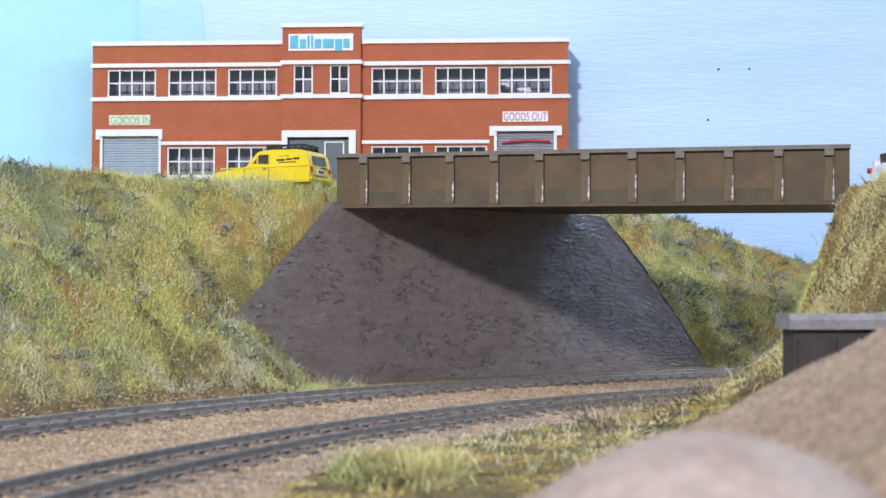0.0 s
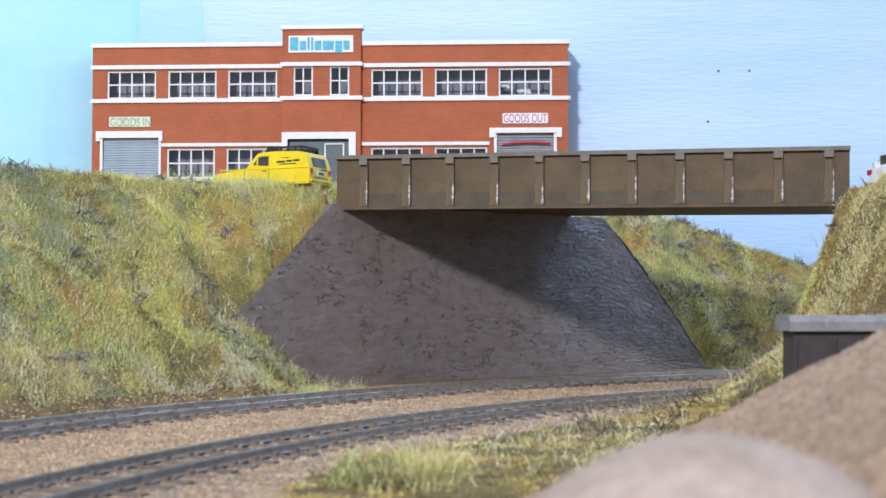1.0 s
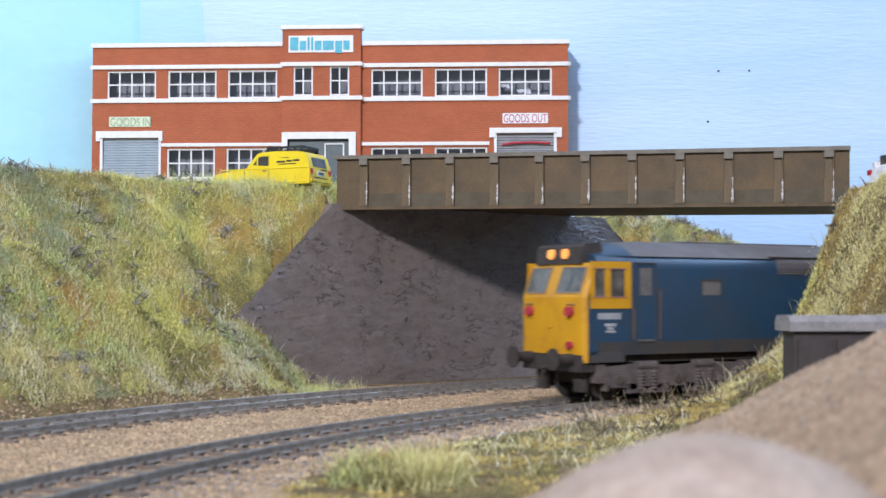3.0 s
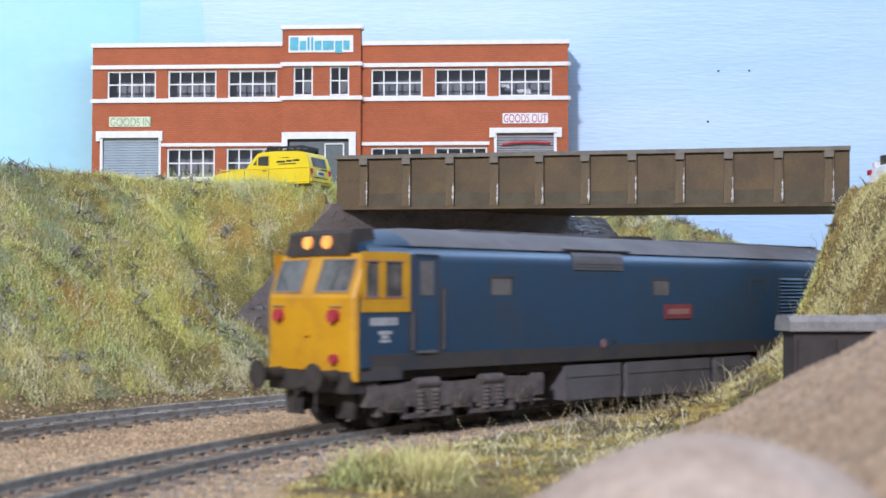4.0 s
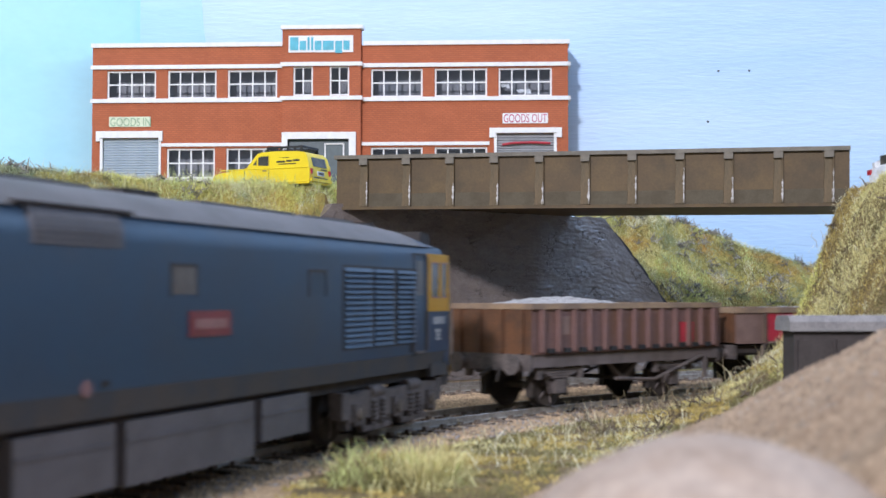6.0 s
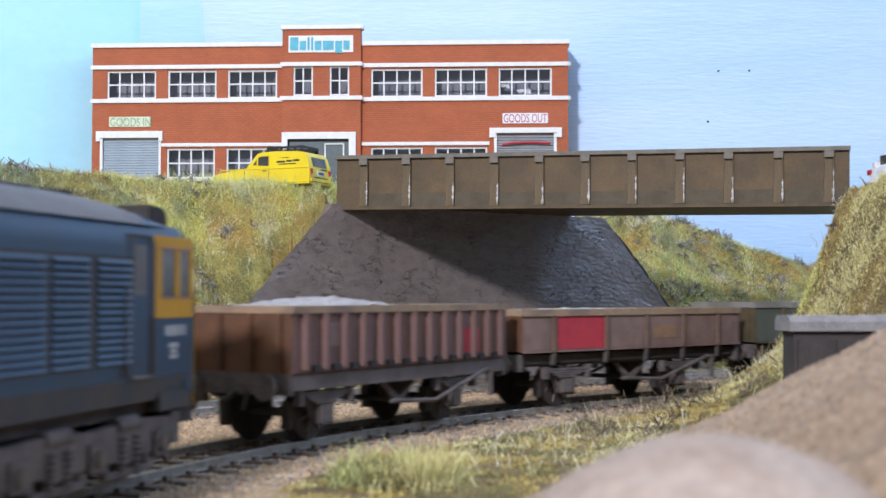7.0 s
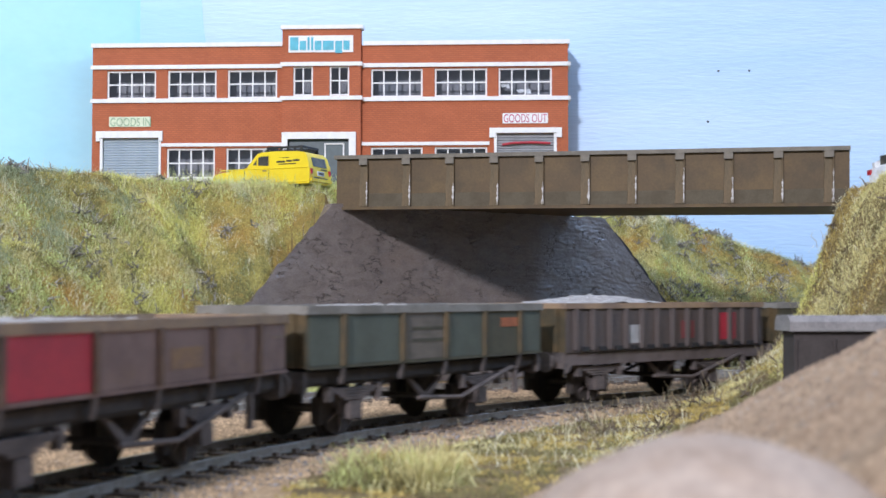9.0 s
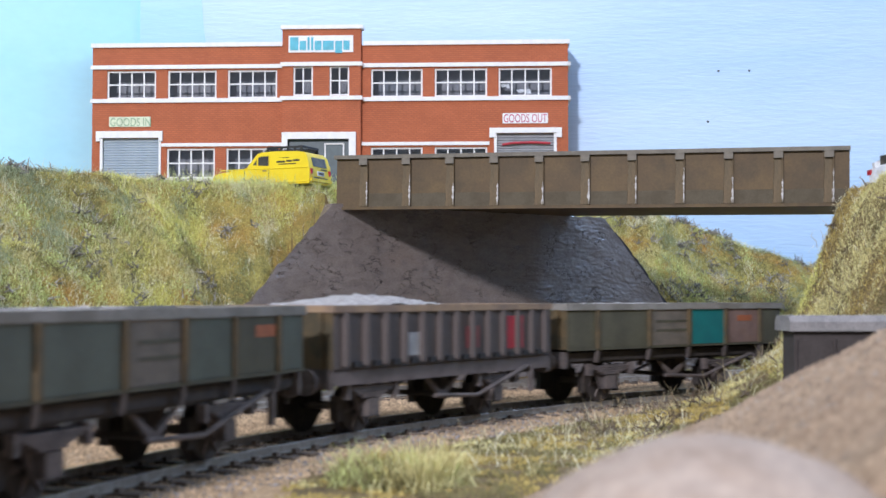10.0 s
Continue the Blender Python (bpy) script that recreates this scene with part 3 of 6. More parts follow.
def factory():
    ob = thing("factory", mmpose(-197.2, 724, 79, 0, 0, -2.7), "red brick two-storey factory with white bands and metal windows", "building")
    k = 0.3170

    def X(px):
        return (px - 162) * k

    def Z(py):
        return (524 - py) * 0.3135 - 44.9
    upper = [(X(a), X(b), Z(173), Z(122)) for a, b in ((188, 276), (297, 384), (404, 492), (658, 749), (770, 862), (882, 975))]
    lower = [(X(a), X(b), Z(316), Z(262)) for a, b in ((296, 382), (402, 490), (658, 749), (770, 862))]
    cen = [(X(a), X(b), Z(171), Z(118)) for a, b in ((522, 557), (586, 621))]
    gin, gout = (X(178), X(285), 0.01, Z(243)), (X(876), X(981), 0.01, Z(238))
    door = (X(512), X(622), 0.01, Z(247))
    c0, c1 = X(503), X(641)
    # walls
    left = [h for h in upper + lower + [gin] if h[1] < c0]
    right = [h for h in upper + lower + [gout] if h[0] > c1]
    part("wall", pierced(0, c0, 0, 94.2, left, 0, 3), M_FBRICK, ob)
    part("wall", pierced(c1, 266.6, 0, 94.2, right, 0, 3), M_FBRICK, ob)
    part("centre_wall", pierced(c0, c1, 0, 103.0, cen + [door], -3.4, 3), M_FBRICK, ob)
    part("side_wall", boxes((0.0, 3, 3, 22, 0, 94.0)), M_FBRICK, ob)
    part("side_wall", boxes((263.6, 266.6, 3, 22, 0, 94.0)), M_FBRICK, ob)
    part("interior", boxes((3, 263.6, 11, 12, 0, 92)), M_INSIDE, ob, "grey card behind the windows with light patches in its colour")
    part("interior_floor", boxes((3, 263.6, 3, 11, 57, 58)), M_INSIDE, ob)
    part("roof", boxes((0, 266.6, 3, 22, 92.2, 93.6)), M_ROAD, ob)
    # white bands and copings
    bands = [("coping", -0.8, c0 - 0.01, -1.0, 3.6, 94.2, 96.6), ("coping", c1 + 1.3, 267.6, -1.0, 3.6, 94.2, 96.6),
             ("coping", c0 - 0.9, c1 + 1.3, -4.4, 3.6, 103.0, 105.2), ("coping_end", 266.6, 267.6, 3.6, 22, 94.2, 96.6)]
    for z0, z1 in ((Z(119.5), Z(112.5)), (Z(180), Z(173))):
        bands += [("band", -0.9, c0 - 0.01, -1.1, 0, z0, z1), ("band", c1 + 1.0, 267.6, -1.1, 0, z0, z1), ("band", c0 - 1.0, c1 + 1.0, -4.5, -3.4, z0 + 0.4, z1 + 0.4),
                  ("band_return", 266.6, 268.0, -1.1, 22, z0, z1)]
    bands += [("lintel_band", X(287), c0 - 0.6, -0.9, 0, Z(259), Z(253)), ("lintel_band", c1 + 0.4, X(866), -0.9, 0, Z(259), Z(253)),
              ("sill_band", X(287), c0 - 0.6, -1.0, 0, Z(321), Z(316)), ("sill_band", c1 + 0.4, X(870), -1.0, 0, Z(321), Z(316))]
    for n, *b in bands:
        part(n, boxes(tuple(b)), M_WHITE, ob, bevel=0.18)
    # windows
    for h in upper + lower:
        window_in(ob, *h, 0.9, 4, 2)
    for h in cen:
        window_in(ob, *h, -2.4, 2, 2)
    # goods-in door: surround and a ribbed shutter
    sur = part("door_surround", boxes((X(170), X(289), -1.4, 0, Z(243), Z(231)), (X(170), X(177), -1.4, 0, Z(249), Z(243)), (X(282), X(289), -1.4, 0, Z(249), Z(243)),
                                      (X(177), X(181.5), -0.7, 0.6, 0.1, Z(243.2)), (X(282), X(286), -0.7, 0.6, 0.1, Z(243.2))), M_WHITE, ob, bevel=0.2)
    sh = part("shutter", boxes((gin[0], gin[1], 1.6, 2.0, 0, gin[3])), M_SHUTTER, ob, "pale blue-grey roller shutter")
    first = None
    for i in range(int(gin[3] / 1.45)):
        if first is None:
            bm = prism(bmesh.new(), [(1.6, 0.05), (0.95, 0.35), (0.9, 1.0), (1.6, 1.38)], gin[0] + 0.1, gin[1] - 0.1)
            first = part("slat", bm, M_SHUTTER, sh)
        else:
            again("slat", first, sh, 0, 0, 1.45 * i)
    # goods-out door
    part("door_surround", boxes((X(866), X(992), -1.4, 0, Z(238), Z(229)), (X(866), X(876), -1.4, 0, Z(246), Z(238)), (X(983), X(992), -1.4, 0, Z(246), Z(238)),
                                (X(874), X(879), -0.7, 0.6, 0.1, Z(238.2)), (X(978), X(983), -0.7, 0.6, 0.1, Z(238.2))), M_WHITE, ob, bevel=0.2)
    sh = part("shutter", boxes((gout[0], gout[1], 1.6, 2.0, 0, gout[3])), M_GREYDOOR, ob, "grey roller shutter with a red rail")
    first = None
    for i in range(int(gout[3] / 1.45)):
        if first is None:
            bm = prism(bmesh.new(), [(1.6, 0.05), (0.95, 0.35), (0.9, 1.0), (1.6, 1.38)], gout[0] + 0.1, gout[1] - 0.1)
            first = part("slat", bm, M_GREYDOOR, sh)
        else:
            again("slat", first, sh, 0, 0, 1.45 * i)
    bm = bmesh.new()
    pts = [(X(888), Z(259)), (X(905), Z(255.8)), (X(940), Z(254.8)), (X(972), Z(256.5))]
    for (a, b), (c, d) in zip(pts, pts[1:]):
        rod(bm, (a, -0.2, b), (c, -0.2, d), 0.75, n=8)
    part("rail", bm, M_RED, sh, "bowed red rail")
    # main entrance
    part("entrance_surround", boxes((X(503), X(633), -4.8, -3.4, Z(248), Z(236)), (X(621), X(633), -4.8, -3.4, 0, Z(248)), (X(503), X(513), -4.8, -3.4, 0, Z(248))), M_WHITE, ob, bevel=0.2)
    part("entrance_door", boxes((door[0], door[1], -1.5, -0.9, 0, door[3])), M_DOORC, ob, "dark teal glazed entrance")
    x0, x1 = X(577), X(612)
    part("door_frame", boxes((x0, x0 + 0.8, -2.2, -1.5, 0, Z(255)), (x1 - 0.8, x1, -2.2, -1.5, 0, Z(255)), (x0 + 0.8, x1 - 0.8, -2.2, -1.5, Z(257.5), Z(255))), M_WHITE, ob)
    # signs
    s = part("sign", boxes((X(193), X(267), -0.5, 0, Z(223), Z(205))), M_SIGN_G, ob, "pale green sign with green lettering")
    lettering("GOODS IN", X(267.6) - X(195), 4.6, M_TEXT_G, s, X(195), -0.55, Z(222))
    s = part("sign", boxes((X(889), X(968), -0.5, 0, Z(221), Z(203))), M_WHITE, ob, "white sign with crimson lettering")
    lettering("GOODS OUT", X(966) - X(891), 4.6, M_TEXT_R, s, X(891), -0.55, Z(219.5))
    s = part("name_board", boxes((X(514), X(628), -3.9, -3.4, Z(94), Z(64))), M_WHITE, ob, "white name board with a turquoise mark")
    x = X(517)
    for w, h, e in ((4.6, 7.2, 0), (3.6, 5.2, 0), (1.3, 7.2, 0), (1.3, 7.2, 0), (3.8, 5.2, 0), (6.2, 5.2, 0), (3.9, 6.8, 1.7), (3.4, 5.2, 0)):
        part("mark", boxes((x, x + w, -4.1, -3.9, Z(90) - e, Z(90) - e + h)), M_TEAL, s, "turquoise block mark", bevel=0.0)
        x += w + 0.72
    # two ragged white shapes behind the last window
    for x, z, w in ((X(893), Z(153), 5.5), (X(926), Z(163), 8.5)):
        bm = bmesh.new()
        prism(bm, [(x - w / 2, z + 0.6), (x - w / 4, z - 0.9), (x, z - 0.4), (x + w * 0.3, z - 1.6), (x + w / 2, z - 1.2), (x + w * 0.4, z + 1.4), (x + w * 0.1, z + 0.5), (x - w * 0.1, z + 1.3)], 2.2, 2.4, "y")
        part("paper_scrap", bm, M_WHITE, ob, "ragged white shape behind the glass")


factory()

# ---- vehicles on the road ----
M_YELLOW = mat("yellow_enamel", (0.80, 0.62, 0.015), 0.28, second=(0.76, 0.57, 0.012), size=12, grain=0.03, bump=0.0)
M_BLACK = mat("black_plastic", (0.02, 0.02, 0.02), 0.5, bump=0.0)
M_CARGLASS = mat("smoked_glazing", (0.05, 0.05, 0.045), 0.15, second=(0.10, 0.09, 0.07), size=4, grain=0.05, bump=0.0)
M_TAIL = mat("red_lamp_lens", (0.45, 0.02, 0.03), 0.2, bump=0.0)
M_CARWHITE = mat("white_enamel", (0.80, 0.81, 0.82), 0.25, grain=0.03, bump=0.0)
M_TYRE = mat("rubber", (0.03, 0.03, 0.03), 0.8, bump=0.02)
M_CHROME = mat("dull_chrome", (0.6, 0.6, 0.6), 0.25, 1.0, grain=0.05, bump=0.0)


def shell(outline, half, shoulder, pinch):
    """A vehicle's body from its side outline, narrower above the shoulder."""
    bm = bmesh.new()
    prism(bm, outline, -half, half, "y")
    bmesh.ops.bevel(bm, geom=[e for e in bm.edges if abs(e.verts[0].co.y) == half and abs(e.verts[1].co.y) == half and e.verts[0].co.y == e.verts[1].co.y],
                    offset=1.9, segments=4, affect="EDGES")
    for v in bm.verts:
        if v.co.z > shoulder:
            v.co.y *= 1 - pinch * (v.co.z - shoulder) / 8.0
    return bm


def wheel(parent, x, y, r=3.4, w=2.2):
    t = part("wheel", rods(((0, -w / 2, 0), (0, w / 2, 0), r, r, 20)), M_TYRE, parent, bevel=0.3)
    t.matrix_basis = mmpose(x, y, r)
    part("hub", rods(((0, -w / 2 - 0.15, 0), (0, w / 2 + 0.15, 0), r * 0.5, r * 0.5, 14)), M_CHROME, t)
    return t


def van():
    ob = thing("delivery_van", mmpose(-71.2, 541, 77.4, 0, 0, 156.5), "small bright yellow three-wheeled van with a black roof rack", "van")
    out = [(-22.3, 2.0), (-22.6, 6.0), (-22.0, 10.0), (-20.9, 13.6), (-19.4, 15.0), (-16, 15.5), (-6, 15.8), (0.5, 15.6), (2.6, 15.0), (7.2, 9.4), (8.6, 8.9), (20.5, 7.4), (23.2, 6.6), (23.9, 5.0), (23.6, 2.0)]
    part("body", shell(out, 9.2, 8.8, 0.13), M_YELLOW, ob, smooth=True)
    for s in (-1, 1):
        part("waist_trim", prism(bmesh.new(), [(s * 9.05, 8.3), (s * 9.45, 8.6), (s * 9.05, 8.9)], -21.4, 20.0), M_YELLOW, ob, "raised yellow waist moulding")
        part("sill", prism(bmesh.new(), [(s * 9.0, 2.4), (s * 9.5, 2.8), (s * 9.0, 3.4)], -21.4, 10.0), M_YELLOW, ob)
        part("side_window", prism(bmesh.new(), [(-3.2, 9.8), (-3.2, 13.8), (1.0, 13.8), (1.9, 13.2), (1.9, 9.8)], s * 8.0, s * 8.98, "y"), M_CARGLASS, ob)
        part("quarter_light", prism(bmesh.new(), [(2.6, 9.8), (2.6, 12.6), (4.9, 9.8)], s * 8.1, s * 8.98, "y"), M_CARGLASS, ob)
        part("window_rim", boxes((-3.6, -3.2, *sorted((s * 8.2, s * 9.08)), 9.4, 14.2), (-3.6, 2.3, *sorted((s * 8.2, s * 9.1)), 9.4, 9.8), (1.9, 2.5, *sorted((s * 8.2, s * 9.08)), 9.4, 13.6)), M_YELLOW, ob)
        for x, w, z, h in ((-17.5, 3.0, 11.3, 0.8), (-14.0, 2.6, 11.1, 0.8), (-10.8, 4.0, 10.9, 0.8), (-16.0, 8.2, 10.1, 0.42), (-12.5, 4.6, 12.7, 0.4)):
            d = s * (8.95 - 0.14 * (z - 9))
            part("wording_bar", boxes((x, x + w, d - 0.2, d + 0.12, z, z + h)), M_BLACK, ob, "black painted wording, too small to read")
        part("tail_lamp", boxes((-22.9, -22.3, s * 7.6 - 0.55, s * 7.6 + 0.55, 6.0, 8.2)), M_TAIL, ob, "small red tail lamp")
        part("door_seam", boxes((-3.5, -3.3, *sorted((s * 9.1, s * 9.24)), 3.6, 8.2), (8.2, 8.4, *sorted((s * 9.1, s * 9.24)), 3.6, 8.2)), M_BLACK, ob)
        part("door_handle", boxes((-2.4, -0.6, *sorted((s * 9.0, s * 9.5)), 7.6, 8.0)), M_CHROME, ob, "small bright door handle")
    part("bonnet_seam", boxes((8.5, 8.75, -7.6, 7.6, 8.8, 9.02)), M_BLACK, ob)
    part("windscreen", prism(bmesh.new(), [(2.6, 14.4), (3.2, 14.6), (7.0, 9.9), (6.4, 9.8)], -6.8, 6.8, "y"), M_CARGLASS, ob)
    rw = prism(bmesh.new(), [(-22.35, 9.2), (-21.4, 13.0), (-20.4, 13.0), (-20.6, 9.2)], -5.6, 5.6, "y")
    part("rear_window", rw, M_CARGLASS, ob)
    for x, y0, y1, z in ((-22.62, -5.6, -0.6, 8.0), (-22.72, 1.0, 5.8, 4.5), (-22.72, -5.8, 0.2, 4.5)):
        part("wording_bar", boxes((x, x + 0.32, y0, y1, z, z + 0.45)), M_BLACK, ob, "black wording bar on the rear door")
    part("number_plate", boxes((-22.8, -22.3, -2.8, 2.8, 5.6, 7.4)), M_CARWHITE, ob, "pale blank plate")
    part("plate_bars", boxes(*[(-22.9, -22.8, -2.2 + i * 1.15, -1.4 + i * 1.15, 6.0, 7.0) for i in range(4)]), M_BLACK, ob)
    part("bumper", boxes((-23.3, -22.3, -8.6, 8.6, 3.0, 4.2)), M_YELLOW, ob, bevel=0.25)
    wheel(ob, -14, -7.6)
    wheel(ob, -14, 7.6)
    wheel(ob, 18, 0)
    rack = part("roof_rack", boxes((-18, -17.4, -6.1, 6.1, 17.0, 17.9)), M_BLACK, ob, "black slatted roof rack")
    part("rack_rail", boxes((-1.6, -1, -6.1, 6.1, 17.0, 17.9)), M_BLACK, rack)
    for y in (-6.7, 6.1):
        part("rack_rail", boxes((-18, -1, y, y + 0.6, 17.0, 17.9)), M_BLACK, rack)
        part("rack_rail", boxes((-18, -1, y, y + 0.6, 15.4, 16.3)), M_BLACK, rack)
    for i in range(7):
        part("slat", boxes((-17.0 + i * 2.4, -16.0 + i * 2.4, -6.1, 6.1, 16.3, 16.7)), M_BLACK, rack)
    for i in range(6):
        for y in (-6.35, 6.35):
            part("rack_leg", boxes((-17.8 + i * 3.2, -16.8 + i * 3.2, y - 0.25, y + 0.25, 14.6, 17.4)), M_BLACK, rack)


van()


def car():
    ob = thing("saloon_car", mmpose(178.5, 452, 67.6, 0, 0, 8), "white saloon car with red tail lamps on the road", "car")
    out = [(-26, 3), (-26.4, 8), (-25.6, 11.2), (-23.4, 11.6), (-20.5, 16.4), (-16, 17.6), (2, 17.8), (9, 11.6), (22, 10.2), (26, 8.0), (26.4, 3)]
    part("body", shell(out, 11, 11.0, 0.16), M_CARWHITE, ob)
    for s in (-1, 1):
        bm = prism(bmesh.new(), [(-19.5, 12.0), (-17.6, 16.2), (1.2, 16.4), (6.6, 12.0)], s * 9.6, s * 10.75, "y")
        part("side_window", bm, M_CARGLASS, ob)
        part("tail_lamp", boxes((-26.7, -24.9, s * 9.0 - 1.1, s * 9.0 + 1.1, 8.8, 10.6)), M_TAIL, ob, "red tail lamp")
        wheel(ob, -15, s * 9.6, 4.0, 2.6)
        wheel(ob, 16, s * 9.6, 4.0, 2.6)
    part("rear_window", boxes((-23.0, -21.0, -7.6, 7.6, 12.2, 15.6)), M_CARGLASS, ob)
    part("bumper", boxes((-27.4, -26.2, -10.6, 10.6, 4.0, 6.4)), M_CARWHITE, ob, bevel=0.3)


car()

# ---- foreground: parapet and mounds ----
M_COPING = mat("grey_coping", (0.27, 0.255, 0.25), 0.75, second=(0.21, 0.20, 0.20), size=5, grain=0.2, bump=0.15)
M_PARAPET = mat("dark_stained_panel", (0.060, 0.050, 0.047), 0.65, second=(0.045, 0.036, 0.034), size=6, grain=0.15, bump=0.1)


def parapet():
    ob = thing("parapet_wall", mmpose(81.5, 303, 0, 0, 0, 4), "dark panelled parapet wall with a pale grey coping", "wall")
    part("body", boxes((0.6, 75, 0, 8, -4, 25.4)), M_PARAPET, ob, bevel=0.2)
    n = None
    for i in range(8):
        x = 1.4 + i * 9.2
        if n is None:
            n = part("panel", boxes((0.0, 8.2, -0.7, 0.0, 2, 23.4)), M_PARAPET, ob, bevel=0.25)
            n.matrix_basis = mmpose(x, 0, 0)
        else:
            again("panel", n, ob, x)
    bm = bmesh.new()
    prism(bm, [(-1.6, 25.4), (9.6, 25.4), (9.4, 27.6), (8.0, 29.0), (0.0, 29.0), (-1.4, 27.6)], -0.8, 76)
    part("coping", bm, M_COPING, ob, "pale grey bevelled coping stone", bevel=0.3)


parapet()


def mound(name, label, material, cx, cy, wx, wy, zf, seed, n=90):
    bm = bmesh.new()
    grid = []
    for j in range(n + 1):
        row = []
        for i in range(n + 1):
            x, y = cx + wx * (2 * i / n - 1), cy + wy * (2 * j / n - 1)
            row.append(bm.verts.new((x, y, max(-5.0, zf(x, y) + rough(x, y, 14, 1.0, seed) + rough(x, y, 4, 0.4, seed + 1) + rough(x, y, 1.3, 0.18, seed + 2)))))
        grid.append(row)
    for j in range(n):
        for i in range(n):
            bm.faces.new((grid[j][i], grid[j][i + 1], grid[j + 1][i + 1], grid[j + 1][i]))
    ob = part(name, bm, material, smooth=True)
    return tagged(ob, label, "mound", kind="structure")


def sand_z(x, y):
    z = lerp_table([(6, -6), (19, 1.8), (43, 13.6), (68, 27.4), (90, 38), (150, 52)], x * 200 / max(120, y))
    return z - 0.0045 * max(0, y - 217) ** 2 - 0.085 * max(0, 200 - y)


mound("sand_slope", "speckled brown sandy slope in the foreground", M_SAND, 78, 180, 74, 85, sand_z, 31, 110)
mound("pale_mound", "smooth pale plaster mound close to the viewer", M_PALE, 24, 112, 30, 26,
      lambda x, y: 21.6 - 0.030 * (x - 22.5) ** 2 * (1.0 if x < 22.5 else 0.72) - 0.02 * (y - 112) ** 2, 41, 60)
# ---- grass, twigs and stones ----
rng = np.random.default_rng(5)


def grass_material(name, tip, root, rough_=0.75):
    m = bpy.data.materials.new(name)
    m.use_nodes = True
    nt = m.node_tree
    lk = nt.links.new
    b = nt.nodes["Principled BSDF"]
    ge = node(nt, "ShaderNodeNewGeometry")
    rp = node(nt, "ShaderNodeValToRGB")
    rp.color_ramp.elements[0].color, rp.color_ramp.elements[1].color = (*root, 1), (*tip, 1)
    lk(ge.outputs["Random Per Island"], rp.inputs["Fac"])
    lk(rp.outputs[0], b.inputs["Base Color"])
    b.inputs["Roughness"].default_value = rough_
    b.inputs["Specular IOR Level"].default_value = 0.25
    return m


FIBRES = {"light green": ((0.74, 0.79, 0.36), (0.50, 0.56, 0.18)), "straw-coloured": ((0.80, 0.74, 0.38), (0.60, 0.53, 0.22)),
          "sage green": ((0.47, 0.51, 0.33), (0.31, 0.36, 0.20)), "ochre brown": ((0.58, 0.45, 0.15), (0.38, 0.28, 0.08)),
          "bleached": ((0.86, 0.83, 0.62), (0.66, 0.62, 0.38)), "lime yellow": ((0.86, 0.83, 0.30), (0.62, 0.60, 0.16)),
          "dark olive": ((0.27, 0.24, 0.10), (0.15, 0.13, 0.05))}
M_FIBRE = {k: grass_material(k.replace(" ", "_").replace("-", "_") + "_fibre", *v) for k, v in FIBRES.items()}
M_CRUMB = {k: mat(k.replace(" ", "_").replace("-", "_") + "_foam_crumbs", [(a + b) / 2 for a, b in zip(*v)], 0.95, grain=0.1, size=20, per="island", spread=0.3, bump=0, spec=0.2)
           for k, v in FIBRES.items()}
M_TWIG = mat("dry_twig", (0.12, 0.105, 0.085), 0.85, second=(0.46, 0.43, 0.39), mix=(0.40, 0.62), size=5, grain=0.3, bump=0)
M_STALK = mat("dry_stalk", (0.46, 0.38, 0.22), 0.8, second=(0.34, 0.25, 0.13), size=5, grain=0.2, bump=0)
M_STONE = mat("ballast_chips", (0.46, 0.325, 0.195), 0.95, second=(0.34, 0.235, 0.14), size=9, grain=0.15, per="island", spread=0.45, bump=0)
# Grey puts the passing train's shade into the chips' colour.
M_SHADE_CHIPS = mat("shade_grey_chips", (0.27, 0.25, 0.24), 0.9, second=(0.20, 0.18, 0.17), size=9, grain=0.15, per="island", spread=0.45, bump=0)


def from_arrays(name, co, faces, material, label, category):
    me = bpy.data.meshes.new(name)
    k = faces.shape[1]
    me.vertices.add(len(co))
    me.vertices.foreach_set("co", (co * MM).astype(np.float32).ravel())
    me.loops.add(faces.size)
    me.loops.foreach_set("vertex_index", faces.astype(np.int32).ravel())
    me.polygons.add(len(faces))
    me.polygons.foreach_set("loop_start", np.arange(0, faces.size, k, dtype=np.int32))
    me.update(calc_edges=True)
    me.validate()
    me.materials.append(material)
    return tagged(new(name, me), label, category, kind="stuff")


def blades(name, x, y, length, width, material, label, lean=2.0, sink=0.3):
    """Bent three-sided fibres rooted on the ground."""
    n = len(x)
    z = height_at(x, y) - sink
    a, b = rng.uniform(0, 2 * np.pi, n), rng.uniform(0, 2 * np.pi, n)
    l = length * rng.uniform(0.55, 1.35, n)
    w = width * rng.uniform(0.7, 1.3, n)
    t = lean * rng.uniform(0.15, 1.0, n)
    root = np.stack([x, y, z], 1)
    out = np.stack([np.cos(a), np.sin(a), np.zeros(n)], 1)
    side = np.stack([np.cos(b), np.sin(b), np.zeros(n)], 1) * (w / 2)[:, None]
    up = np.array([0, 0, 1.0])
    mid = root + out * (l * 0.5 * np.sin(t * 0.7))[:, None] + up * (l * 0.5 * np.cos(t * 0.7))[:, None]
    tip = mid + out * (l * 0.5 * np.sin(t * 1.6))[:, None] + up * (l * 0.5 * np.cos(t * 1.6))[:, None]
    co = np.stack([root - side, root + side, mid + side * 0.8, mid - side * 0.8, tip + side * 0.3, tip - side * 0.3], 1).reshape(-1, 3)
    i = np.arange(n)[:, None] * 6
    faces = np.concatenate([i + np.array([[0, 1, 2, 3]]), i + np.array([[3, 2, 4, 5]])], 0)
    return from_arrays(name, co, faces, material, label, "grass")


